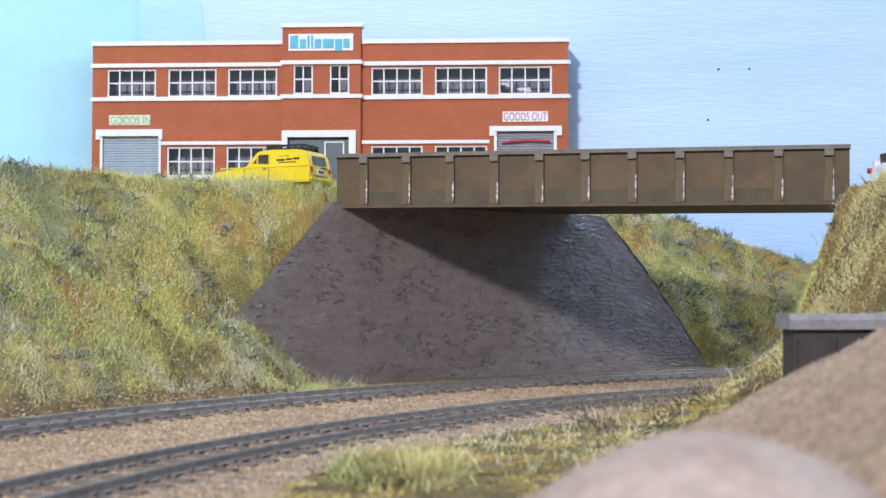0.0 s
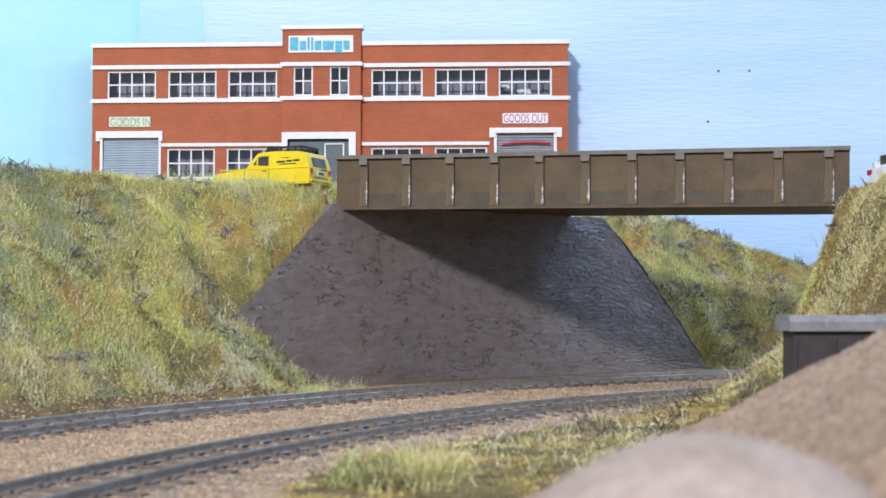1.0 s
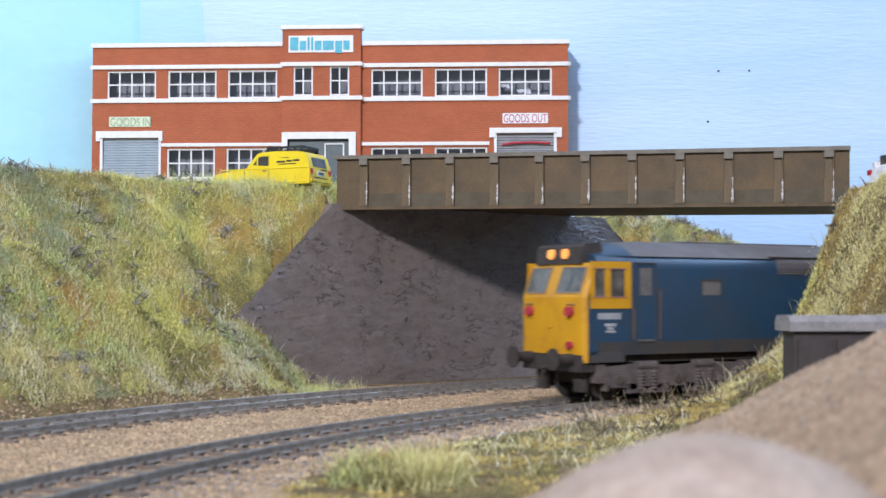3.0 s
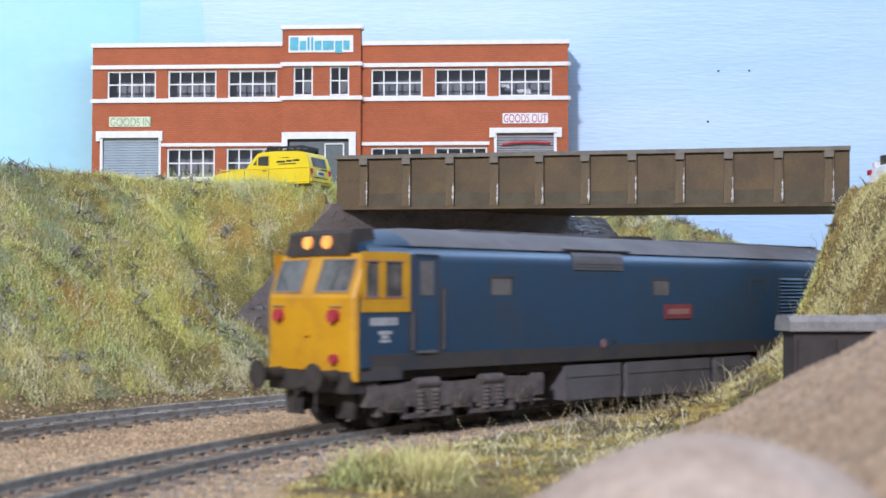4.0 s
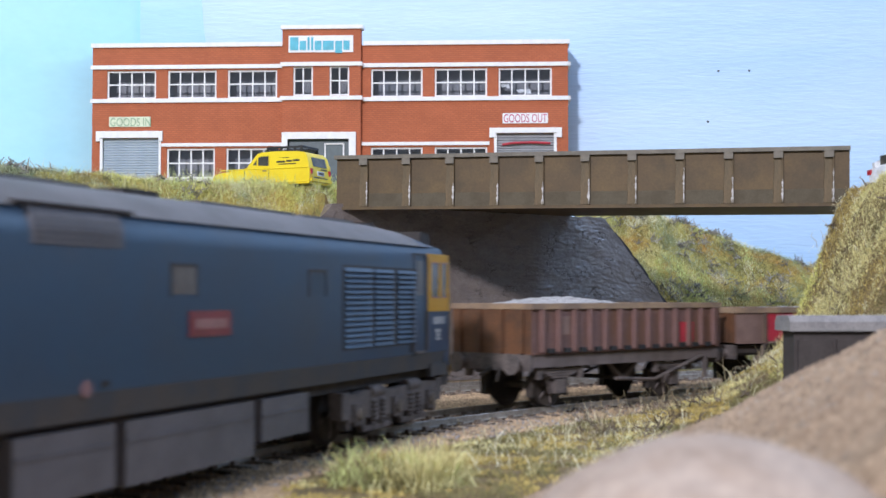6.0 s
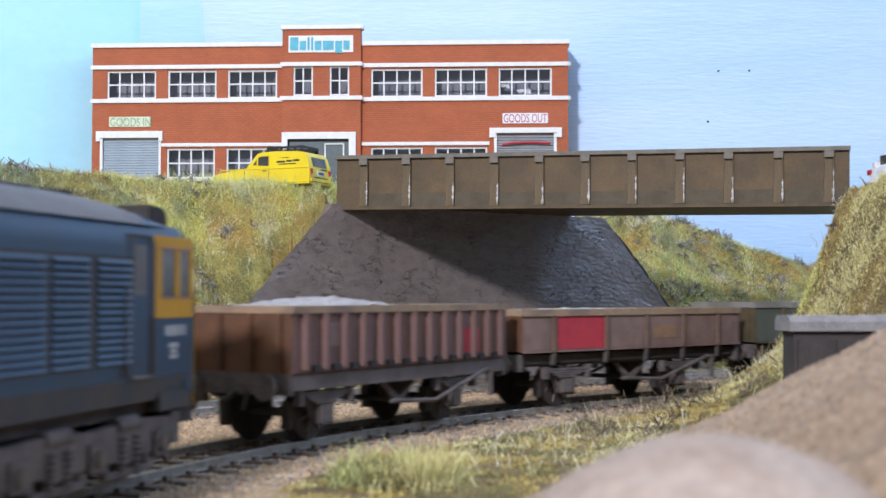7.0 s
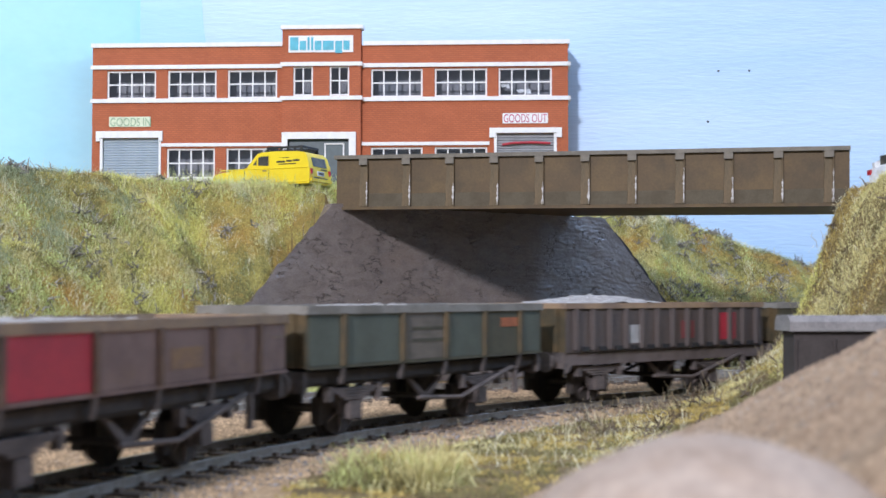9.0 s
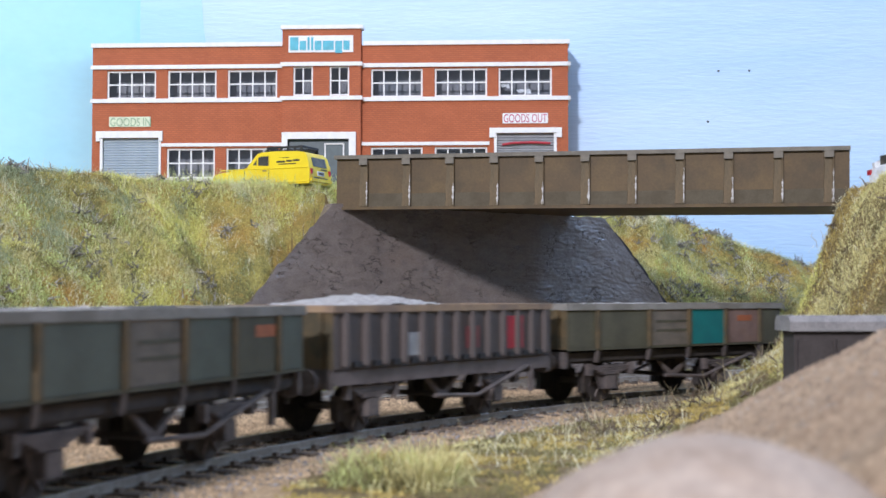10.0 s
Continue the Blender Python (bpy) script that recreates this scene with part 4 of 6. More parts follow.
def patches(x, y, size, seed):
    return np.array([noise.noise(Vector((u / size, v / size, seed))) for u, v in zip(x, y)])


def sow(n, x0, x1, y0, y1, keep):
    x, y = rng.uniform(x0, x1, n), rng.uniform(y0, y1, n)
    r = np.hypot(x - CX, y - CY)
    a = np.degrees(np.arctan2(y - CY, x - CX))
    ok = keep(x, y, r, a)
    return x[ok], y[ok]


def crumbs(name, x, y, size, material, label):
    """Angular crumbs of ground foam lying among the fibres."""
    m = len(x)
    z = height_at(x, y) + rng.uniform(-0.1, 0.7, m)
    sc = size * rng.uniform(0.5, 1.4, m)
    base = np.array([(1, 0, 0), (-0.5, 0.87, 0), (-0.5, -0.87, 0), (0, 0, 1.1)], float)
    pts = base[None] * rng.uniform(0.5, 1.3, (m, 4, 1)) * (sc / 2)[:, None, None]
    a = rng.uniform(0, 6.28, m)
    c, sn = np.cos(a)[:, None], np.sin(a)[:, None]
    co = np.stack([pts[..., 0] * c - pts[..., 1] * sn + x[:, None], pts[..., 0] * sn + pts[..., 1] * c + y[:, None], pts[..., 2] + z[:, None]], -1).reshape(-1, 3)
    faces = (np.arange(m)[:, None, None] * 4 + np.array([(0, 1, 3), (1, 2, 3), (2, 0, 3)])[None]).reshape(-1, 3)
    from_arrays(name, co, faces, material, label, "ground foam")


def meadow(x, y, length, width, label, weights, seed=0.0, foam=0.07):
    """Fibres and foam crumbs in soft patches; weights: how much of each kind grows."""
    names = list(FIBRES)
    score = np.stack([patches(x, y, 24, 3.7 * k + seed) + 0.65 * patches(x, y, 9, 5.3 * k + 40 + seed) + rng.uniform(-0.25, 0.25, len(x)) + weights.get(n, -9) for k, n in enumerate(names)], 1)
    kind = score.argmax(1)
    crumb = rng.uniform(0, 1, len(x)) < foam
    for k, nm in enumerate(names):
        sel = (kind == k) & ~crumb
        if sel.sum() > 20:
            blades("grass", x[sel], y[sel], length * (1.2 if nm in ("straw-coloured", "bleached") else 0.7 if nm in ("dark olive", "ochre brown") else 1.0), width, M_FIBRE[nm], f"{nm} static grass fibres {label}")
        sel = (kind == k) & crumb
        if sel.sum() > 20:
            crumbs("foam_crumbs", x[sel], y[sel], 0.75, M_CRUMB[nm], f"{nm} ground foam crumbs {label}")


# far bank, beside and behind the wall: greyer far from the bridge, paler next to it
BANK = {"light green": 0.10, "straw-coloured": 0.10, "sage green": 0.0, "ochre brown": 0.05, "bleached": -0.02, "lime yellow": 0.16, "dark olive": 0.04}
x, y = sow(700000, -260, 10, 380, 640, lambda x, y, r, a: (r > 577) & (r < 676) & ((a > 136.4) | (r > WALL_R + 1)) & (a > 131) & (a < 168) & (x < -20 + (y - 560) * 0.5 + 40) & ((r < 650) | (rng.uniform(0, 1, len(x)) < 0.3)))
grey = x < -118 + rng.uniform(-16, 16, len(x)) + 30 * patches(x, y, 40, 9.0)
meadow(x[~grey], y[~grey], 2.7, 0.15, "on the high bank", BANK)
meadow(x[grey], y[grey], 2.9, 0.15, "on the greyer end of the high bank", {**BANK, "sage green": 0.34, "lime yellow": -0.12, "straw-coloured": -0.05})
k = rng.uniform(0, 1, len(x)) < 0.035
blades("grass", x[k], y[k], 5.0, 0.13, M_FIBRE["bleached"], "long bleached grass fibres on the high bank", 2.4, 0.0)
# tall pale tufts in front of the van
k = (x > -112) & (x < -36) & (height_at(x, y) > 70) & (rng.uniform(0, 1, len(x)) < 0.10)
blades("grass", x[k], y[k], 6.5, 0.14, M_FIBRE["light green"], "tall pale grass tufts along the top of the bank", 1.3, 0.0)
# bank beyond the bridge
x, y = sow(190000, 78, 330, 590, 748, lambda x, y, r, a: (r > 606) & (r < 700) & (a < 121.5) & ((a < 113.5) | (r > WALL_R + 13)))
meadow(x, y, 3.2, 0.20, "on the bank beyond the bridge", {"light green": 0.05, "straw-coloured": 0.16, "sage green": 0.14, "ochre brown": 0.10, "bleached": 0.02, "dark olive": -0.05}, 11.0, 0.07)
# near bank inside the curve
x, y = sow(330000, 5, 190, 262, 470, lambda x, y, r, a: (r < 440) & ((y > 300) | (x < 90)) & (x < 180) & ((r > 385) | (x > 60)))
hi = x > 104 + rng.uniform(-8, 8, len(x))
meadow(x[hi], y[hi], 2.4, 0.19, "on the steep end of the near bank", {"straw-coloured": 0.08, "ochre brown": 0.36, "lime yellow": 0.04, "dark olive": -0.06, "bleached": -0.12}, 21.0)
lo = ~hi & (patches(x, y, 8, 14.0) > np.where(y < 365, 0.04, -0.12))
meadow(x[lo], y[lo], 1.8, 0.19, "on the near bank", {"straw-coloured": -0.22, "ochre brown": 0.30, "dark olive": 0.32}, 31.0, 0.2)
k = rng.uniform(0, 1, len(x)) < 0.012
blades("grass", x[k], y[k], 6.0, 0.13, M_FIBRE["bleached"], "long pale grass fibres on the near bank", 2.0, 0.0)
# rough strip and tuft beside the track
x, y = sow(60000, -30, 60, 225, 340, lambda x, y, r, a: (r < 438) & (r > 365) & (patches(x, y, 9, 6.0) > 0.0) & (rng.uniform(0, 1, len(x)) < 0.8))
meadow(x, y, 1.6, 0.22, "beside the track", {"straw-coloured": -0.20, "ochre brown": 0.30, "dark olive": 0.30}, 41.0, 0.25)
x, y = sow(60000, -26, 12, 232, 282, lambda x, y, r, a: ((x + 9) / 13.5) ** 2 + ((y - 256) / 17) ** 2 < rng.uniform(0.2, 1, len(x)))
meadow(x, y, 7.0, 0.20, "in a tall tuft", {"ochre brown": 0.30, "straw-coloured": -0.04, "light green": 0.04, "dark olive": 0.05}, 51.0, 0.05)
# thin fringe along the far track
x, y = sow(40000, -200, 0, 350, 560, lambda x, y, r, a: (r > 571) & (r < 584) & (a > 134.8) & (patches(x, y, 8, 8.0) > 0.05))
meadow(x, y, 1.8, 0.2, "along the foot of the bank", {"straw-coloured": 0.15, "ochre brown": 0.1, "bleached": 0.1, "light green": 0.05, "sage green": 0.0}, 61.0, 0.2)
# scrub in front of the wall's sloping end
x, y = sow(9000, -80, -30, 470, 530, lambda x, y, r, a: (r > 584) & (r < 603) & (a > 134.4) & (a < 137.6) & (patches(x, y, 7, 4.0) > -0.1))
meadow(x, y, 4.2, 0.17, "at the foot of the wall", {"straw-coloured": 0.15, "dark olive": 0.12, "sage green": 0.1, "light green": 0.1}, 71.0, 0.07)


def twig_clumps(n, x0, x1, y0, y1, keep, size, name, material, label, straight=False):
    """Small bent and forked dry stems."""
    x, y = sow(n, x0, x1, y0, y1, keep)
    z = height_at(x, y)
    co, faces = [], []

    def stick(p, q, r0, r1):
        d = (q - p).normalized()
        u = d.orthogonal().normalized()
        v = d.cross(u)
        base = len(co)
        for c, rr in ((p, r0), (q, r1)):
            for k in range(3):
                w = u * math.cos(k * 2.094) + v * math.sin(k * 2.094)
                co.append(tuple(c + w * rr))
        for k in range(3):
            faces.append((base + k, base + (k + 1) % 3, base + 3 + (k + 1) % 3, base + 3 + k))
    for px, py, pz in zip(x, y, z):
        for _ in range(1 if straight else random.randint(2, 6)):
            p = Vector((px + random.gauss(0, size * 0.35), py + random.gauss(0, size * 0.35), pz + (0 if straight else random.uniform(0.2, 1.8))))
            d = Vector((random.gauss(0, 1), random.gauss(0, 1), random.uniform(0.0, 1.2))) if not straight else Vector((random.gauss(0, 0.3), random.gauss(0, 0.3), 1))
            d.normalize()
            r = 0.34 if not straight else 0.11
            for s in range(3):
                q = p + d * size * random.uniform(0.25, 0.5)
                stick(p, q, r, r * 0.75)
                if not straight and random.random() < 0.6:
                    e = (d + Vector((random.gauss(0, 0.7), random.gauss(0, 0.7), random.gauss(0, 0.5)))).normalized()
                    stick(q, q + e * size * 0.3, r * 0.7, r * 0.3)
                p, r = q, r * 0.75
                d = (d + Vector((random.gauss(0, 0.5), random.gauss(0, 0.5), random.gauss(0, 0.35)))).normalized()
    if co:
        from_arrays(name, np.array(co), np.array(faces), material, label, "twigs")


def clumped(x, y, seed, level):
    return patches(x, y, 16, seed) > level


twig_clumps(1900, -240, 0, 390, 620, lambda x, y, r, a: (r > 582) & (r < 664) & ((a > 138.5) | (r > WALL_R + 8)) & (a > 134) & (a < 166) & clumped(x, y, 3.3, 0.10), 3.2,
            "twigs", M_TWIG, "grey-brown dry twigs on the high bank")
twig_clumps(1900, 80, 300, 600, 750, lambda x, y, r, a: (r > 610) & (r < 690) & (a < 119) & clumped(x, y, 5.1, -0.05), 3.8,
            "twigs", M_TWIG, "dark dry twigs on the bank beyond the bridge")
M_TWIGB = mat("brown_twig", (0.10, 0.07, 0.04), 0.85, second=(0.26, 0.21, 0.15), size=6, grain=0.3, bump=0)
twig_clumps(330, 20, 180, 290, 460, lambda x, y, r, a: (r < 440) & clumped(x, y, 9.4, 0.05), 3.2, "twigs", M_TWIGB, "dark brown dry twigs on the near bank")
twig_clumps(300, 30, 130, 300, 445, lambda x, y, r, a: (r < 446) & (r > 405), 7.0, "stalks", M_STALK, "thin dry straw stalks along the track", True)
twig_clumps(90, -28, 12, 235, 280, lambda x, y, r, a: ((x + 9) / 13) ** 2 + ((y - 256) / 17) ** 2 < 1, 7.0, "stalks", M_STALK, "thin straw stalks in the tuft", True)


def chips(n, x0, x1, y0, y1, keep, size, material, label, raise_=0.0):
    x, y = sow(n, x0, x1, y0, y1, keep)
    m = len(x)
    z = height_at(x, y) + raise_
    s = size * rng.uniform(0.5, 1.3, m)
    base = np.array([(1, 0, 0), (-1, 0, 0), (0, 1, 0), (0, -1, 0), (0, 0, 0.8), (0, 0, -0.8)], float)
    ang = rng.uniform(0, 6.28, m)
    pts = np.repeat(base[None], m, 0) * rng.uniform(0.6, 1.2, (m, 6, 1)) * (s / 2)[:, None, None]
    c, sn = np.cos(ang)[:, None], np.sin(ang)[:, None]
    co = np.stack([pts[..., 0] * c - pts[..., 1] * sn + x[:, None], pts[..., 0] * sn + pts[..., 1] * c + y[:, None], pts[..., 2] + z[:, None] + 0.1], -1).reshape(-1, 3)
    f = np.array([(0, 2, 4), (2, 1, 4), (1, 3, 4), (3, 0, 4)])
    faces = (np.arange(m)[:, None, None] * 6 + f[None]).reshape(-1, 3)
    from_arrays("ballast_chips", co, faces, material, label, "ballast")


chips(100000, -140, 140, 215, 620, lambda x, y, r, a: (r > 440) & (r < 590) & (a > 112) & (a < 172), 1.1, M_STONE, "sandy ballast chips between the tracks")
# These chips carry the train's shadow beside the near rail as a fixed grey.
chips(16000, -110, 90, 200, 460, lambda x, y, r, a: (r > 440) & (r < 463) & (rng.uniform(0, 1, len(x)) < 0.8), 1.1, M_SHADE_CHIPS, "ballast chips beside the near rail, greyed like the train's shade")


def slope_chips(n, material, size, label):
    """Grains lying on the sandy slope."""
    x, y = rng.uniform(8, 148, n), rng.uniform(125, 262, n)
    z = np.array([max(-5.0, sand_z(u, v) + rough(u, v, 14, 1.0, 31) + rough(u, v, 4, 0.4, 32)) for u, v in zip(x, y)])
    ok = z > -3
    x, y, z = x[ok], y[ok], z[ok]
    m = len(x)
    s = size * rng.uniform(0.4, 1.4, m)
    base = np.array([(1, 0, 0), (-0.5, 0.87, 0), (-0.5, -0.87, 0), (0, 0, 0.9)], float)
    pts = base[None] * rng.uniform(0.6, 1.2, (m, 4, 1)) * (s / 2)[:, None, None]
    a = rng.uniform(0, 6.28, m)
    c, sn = np.cos(a)[:, None], np.sin(a)[:, None]
    co = np.stack([pts[..., 0] * c - pts[..., 1] * sn + x[:, None], pts[..., 0] * sn + pts[..., 1] * c + y[:, None], pts[..., 2] + z[:, None] - 0.05], -1).reshape(-1, 3)
    faces = (np.arange(m)[:, None, None] * 4 + np.array([(0, 1, 3), (1, 2, 3), (2, 0, 3)])[None]).reshape(-1, 3)
    from_arrays("sand_grains", co, faces, material, label, "sand")


M_GRAIN = mat("sand_grain", (0.40, 0.29, 0.195), 0.95, second=(0.30, 0.21, 0.14), size=9, grain=0.1, per="island", spread=0.28, bump=0)
slope_chips(30000, M_GRAIN, 0.9, "coarse sandy grains on the foreground slope")
slope_chips(2500, M_TWIG, 0.7, "dark grains on the foreground slope")
# ---- the train ----
M_BLUE = mat("weathered_rail_blue", (0.020, 0.056, 0.106), 0.36, second=(0.024, 0.052, 0.092), size=18, grain=0.06, fine=0.9, bump=0.02,
             dirt=(0.045, 0.055, 0.070), dirt_size=22, dirt_mix=(0.5, 0.9))
M_SKIRT = mat("brake_dust_grey", (0.060, 0.052, 0.047), 0.75, second=(0.042, 0.045, 0.053), size=9, grain=0.15, bump=0.04)
M_ROOF = mat("sooty_roof_grey", (0.15, 0.143, 0.148), 0.55, second=(0.115, 0.11, 0.112), size=16, grain=0.12, bump=0.05, dirt=(0.085, 0.078, 0.075), dirt_size=40)
M_CABYEL = mat("warning_yellow", (0.58, 0.295, 0.004), 0.45, second=(0.53, 0.26, 0.005), size=9, grain=0.06, bump=0.02, dirt=(0.38, 0.17, 0.02), dirt_size=12, dirt_mix=(0.5, 0.85))
M_CABGLASS = mat("dim_cab_glass", (0.060, 0.055, 0.050), 0.2, second=(0.15, 0.135, 0.12), size=9, grain=0.05, bump=0)
M_GREYWIN = mat("dusty_window", (0.15, 0.142, 0.135), 0.35, second=(0.11, 0.10, 0.098), size=4, grain=0.08, bump=0)
M_BOGIE = mat("brown_grey_bogie", (0.125, 0.102, 0.094), 0.8, second=(0.068, 0.058, 0.056), size=3.5, grain=0.25, bump=0.1, dirt=(0.17, 0.13, 0.105), dirt_size=7)
M_UNDER = mat("black_underframe", (0.032, 0.027, 0.025), 0.85, second=(0.050, 0.040, 0.034), size=4, grain=0.2, bump=0.05)
M_TANK = mat("grey_tank", (0.115, 0.107, 0.115), 0.6, second=(0.092, 0.085, 0.09), size=9, grain=0.12, bump=0.04)
M_STEEL = mat("wheel_steel", (0.16, 0.14, 0.125), 0.5, 0.6, grain=0.15, bump=0.02)
M_LAMP = mat("amber_lit_lens", (1.0, 0.40, 0.08), 0.3, grain=0.02, bump=0, glow=0.9)
M_PLATE = mat("red_nameplate", (0.22, 0.045, 0.050), 0.45, grain=0.06, bump=0)
M_PLATE_W = mat("silver_letter_bar", (0.32, 0.16, 0.15), 0.45, grain=0.05, bump=0)
M_WHITEMARK = mat("white_transfer", (0.42, 0.42, 0.43), 0.6, grain=0.1, bump=0)
M_RUST = mat("rusty_maroon_steel", (0.165, 0.092, 0.084), 0.7, second=(0.120, 0.070, 0.062), size=7, grain=0.16, bump=0.05, dirt=(0.135, 0.060, 0.026), dirt_mix=(0.45, 0.7), dirt_size=12, stretch=(1, 1, 0.4))
M_DARKRUST = mat("dark_brown_grey_steel", (0.095, 0.076, 0.070), 0.7, second=(0.072, 0.060, 0.058), size=7, grain=0.14, bump=0.05, dirt=(0.085, 0.05, 0.034), dirt_size=10, stretch=(1, 1, 0.4))
M_RUSTEND = mat("rust_brown_end", (0.13, 0.055, 0.022), 0.75, second=(0.085, 0.040, 0.020), size=6, grain=0.2, bump=0.06)
M_RIM = mat("worn_tan_rim", (0.30, 0.205, 0.125), 0.7, second=(0.20, 0.14, 0.10), size=9, grain=0.15, bump=0.03)
M_RIMGREY = mat("worn_grey_rim", (0.24, 0.225, 0.20), 0.7, second=(0.17, 0.155, 0.13), size=9, grain=0.15, bump=0.03)
M_MAUVE = mat("faded_mauve_brown", (0.215, 0.140, 0.118), 0.7, second=(0.165, 0.105, 0.088), size=8, grain=0.12, bump=0.04, dirt=(0.20, 0.125, 0.075), dirt_size=12)
M_OLIVE = mat("faded_olive_grey", (0.080, 0.075, 0.046), 0.7, second=(0.060, 0.055, 0.034), size=9, grain=0.12, bump=0.04, dirt=(0.075, 0.062, 0.045), dirt_size=14)
M_SAGE = mat("sage_green_panel", (0.092, 0.105, 0.082), 0.7, second=(0.075, 0.084, 0.064), size=9, grain=0.1, bump=0.04, dirt=(0.085, 0.07, 0.05), dirt_size=14)
M_TAN = mat("dusty_tan_panel", (0.15, 0.125, 0.10), 0.7, second=(0.11, 0.095, 0.075), size=5, grain=0.12, bump=0.04)
M_TEALP = mat("teal_panel", (0.008, 0.17, 0.17), 0.6, second=(0.008, 0.14, 0.15), size=9, grain=0.08, bump=0.03)
M_OLIVEEND = mat("olive_brown_end", (0.105, 0.072, 0.032), 0.75, second=(0.06, 0.048, 0.026), size=6, grain=0.2, bump=0.05)
M_OCHRE = mat("faded_ochre_patch", (0.26, 0.155, 0.075), 0.7, second=(0.20, 0.12, 0.08), size=4, grain=0.2, bump=0)
M_POST = mat("brown_post", (0.13, 0.082, 0.055), 0.75, second=(0.095, 0.062, 0.046), size=5, grain=0.18, bump=0.05)
M_ORANGE = mat("orange_transfer", (0.38, 0.12, 0.05), 0.6, grain=0.2, bump=0)
M_GRAVEL = mat("pale_stone_load", (0.44, 0.42, 0.41), 0.95, second=(0.30, 0.28, 0.27), size=1.6, grain=0.35, fine=0.6, bump=0.5)
M_SOLE = mat("dusty_dark_solebar", (0.135, 0.110, 0.105), 0.7, second=(0.095, 0.076, 0.070), size=6, grain=0.15, bump=0.04)
WHEELS = []      # every wheelset with its radius and place on its parent


def wheelset(parent, x, r):
    ax = part("wheelset", rods(((0, -12, 0), (0, 12, 0), 1.1, 1.1, 10)), M_STEEL, parent)
    ax.matrix_basis = mmpose(x, 0, r)
    for s in (-1, 1):
        bm = rods(((0, s * 7.3, 0), (0, s * 8.0, 0), r + 0.9, r + 0.9, 28), ((0, s * 8.0, 0), (0, s * 10.0, 0), r, r - 0.15, 28))
        w = part("wheel", bm, M_UNDER, ax)
    for s in (-1, 1):
        bm = bmesh.new()
        for i in range(6):
            a = i * math.pi / 3
            rod(bm, (math.cos(a) * r * 0.3, s * 10.1, math.sin(a) * r * 0.3), (math.cos(a) * r * 0.82, s * 10.1, math.sin(a) * r * 0.82), 0.55, 0.45, 6)
        part("spokes", bm, M_BOGIE, ax)
    WHEELS.append((ax, x, r))
    return ax


def face_x(y, z):
    """How far the cab front stands forward at (y, z)."""
    return 132.9 - 0.0030 * y * y - max(0.0, z - 33.2) * 0.36


def on_face(bm, y0, y1, z0, z1, e, d0=0.0, d1=0.25):
    """A slightly raised patch that follows the cab front; e is 1 or -1 for the end."""
    n = max(1, int(abs(y1 - y0) / 2))
    ys = [y0 + (y1 - y0) * i / n for i in range(n + 1)]
    rings = [[(e * (face_x(y, z) + d), y, z) for d, z in ((d0, z0), (d1, z0), (d1, z1), (d0, z1))] for y in ys]
    return loft(bm, rings)


HW = 17.6


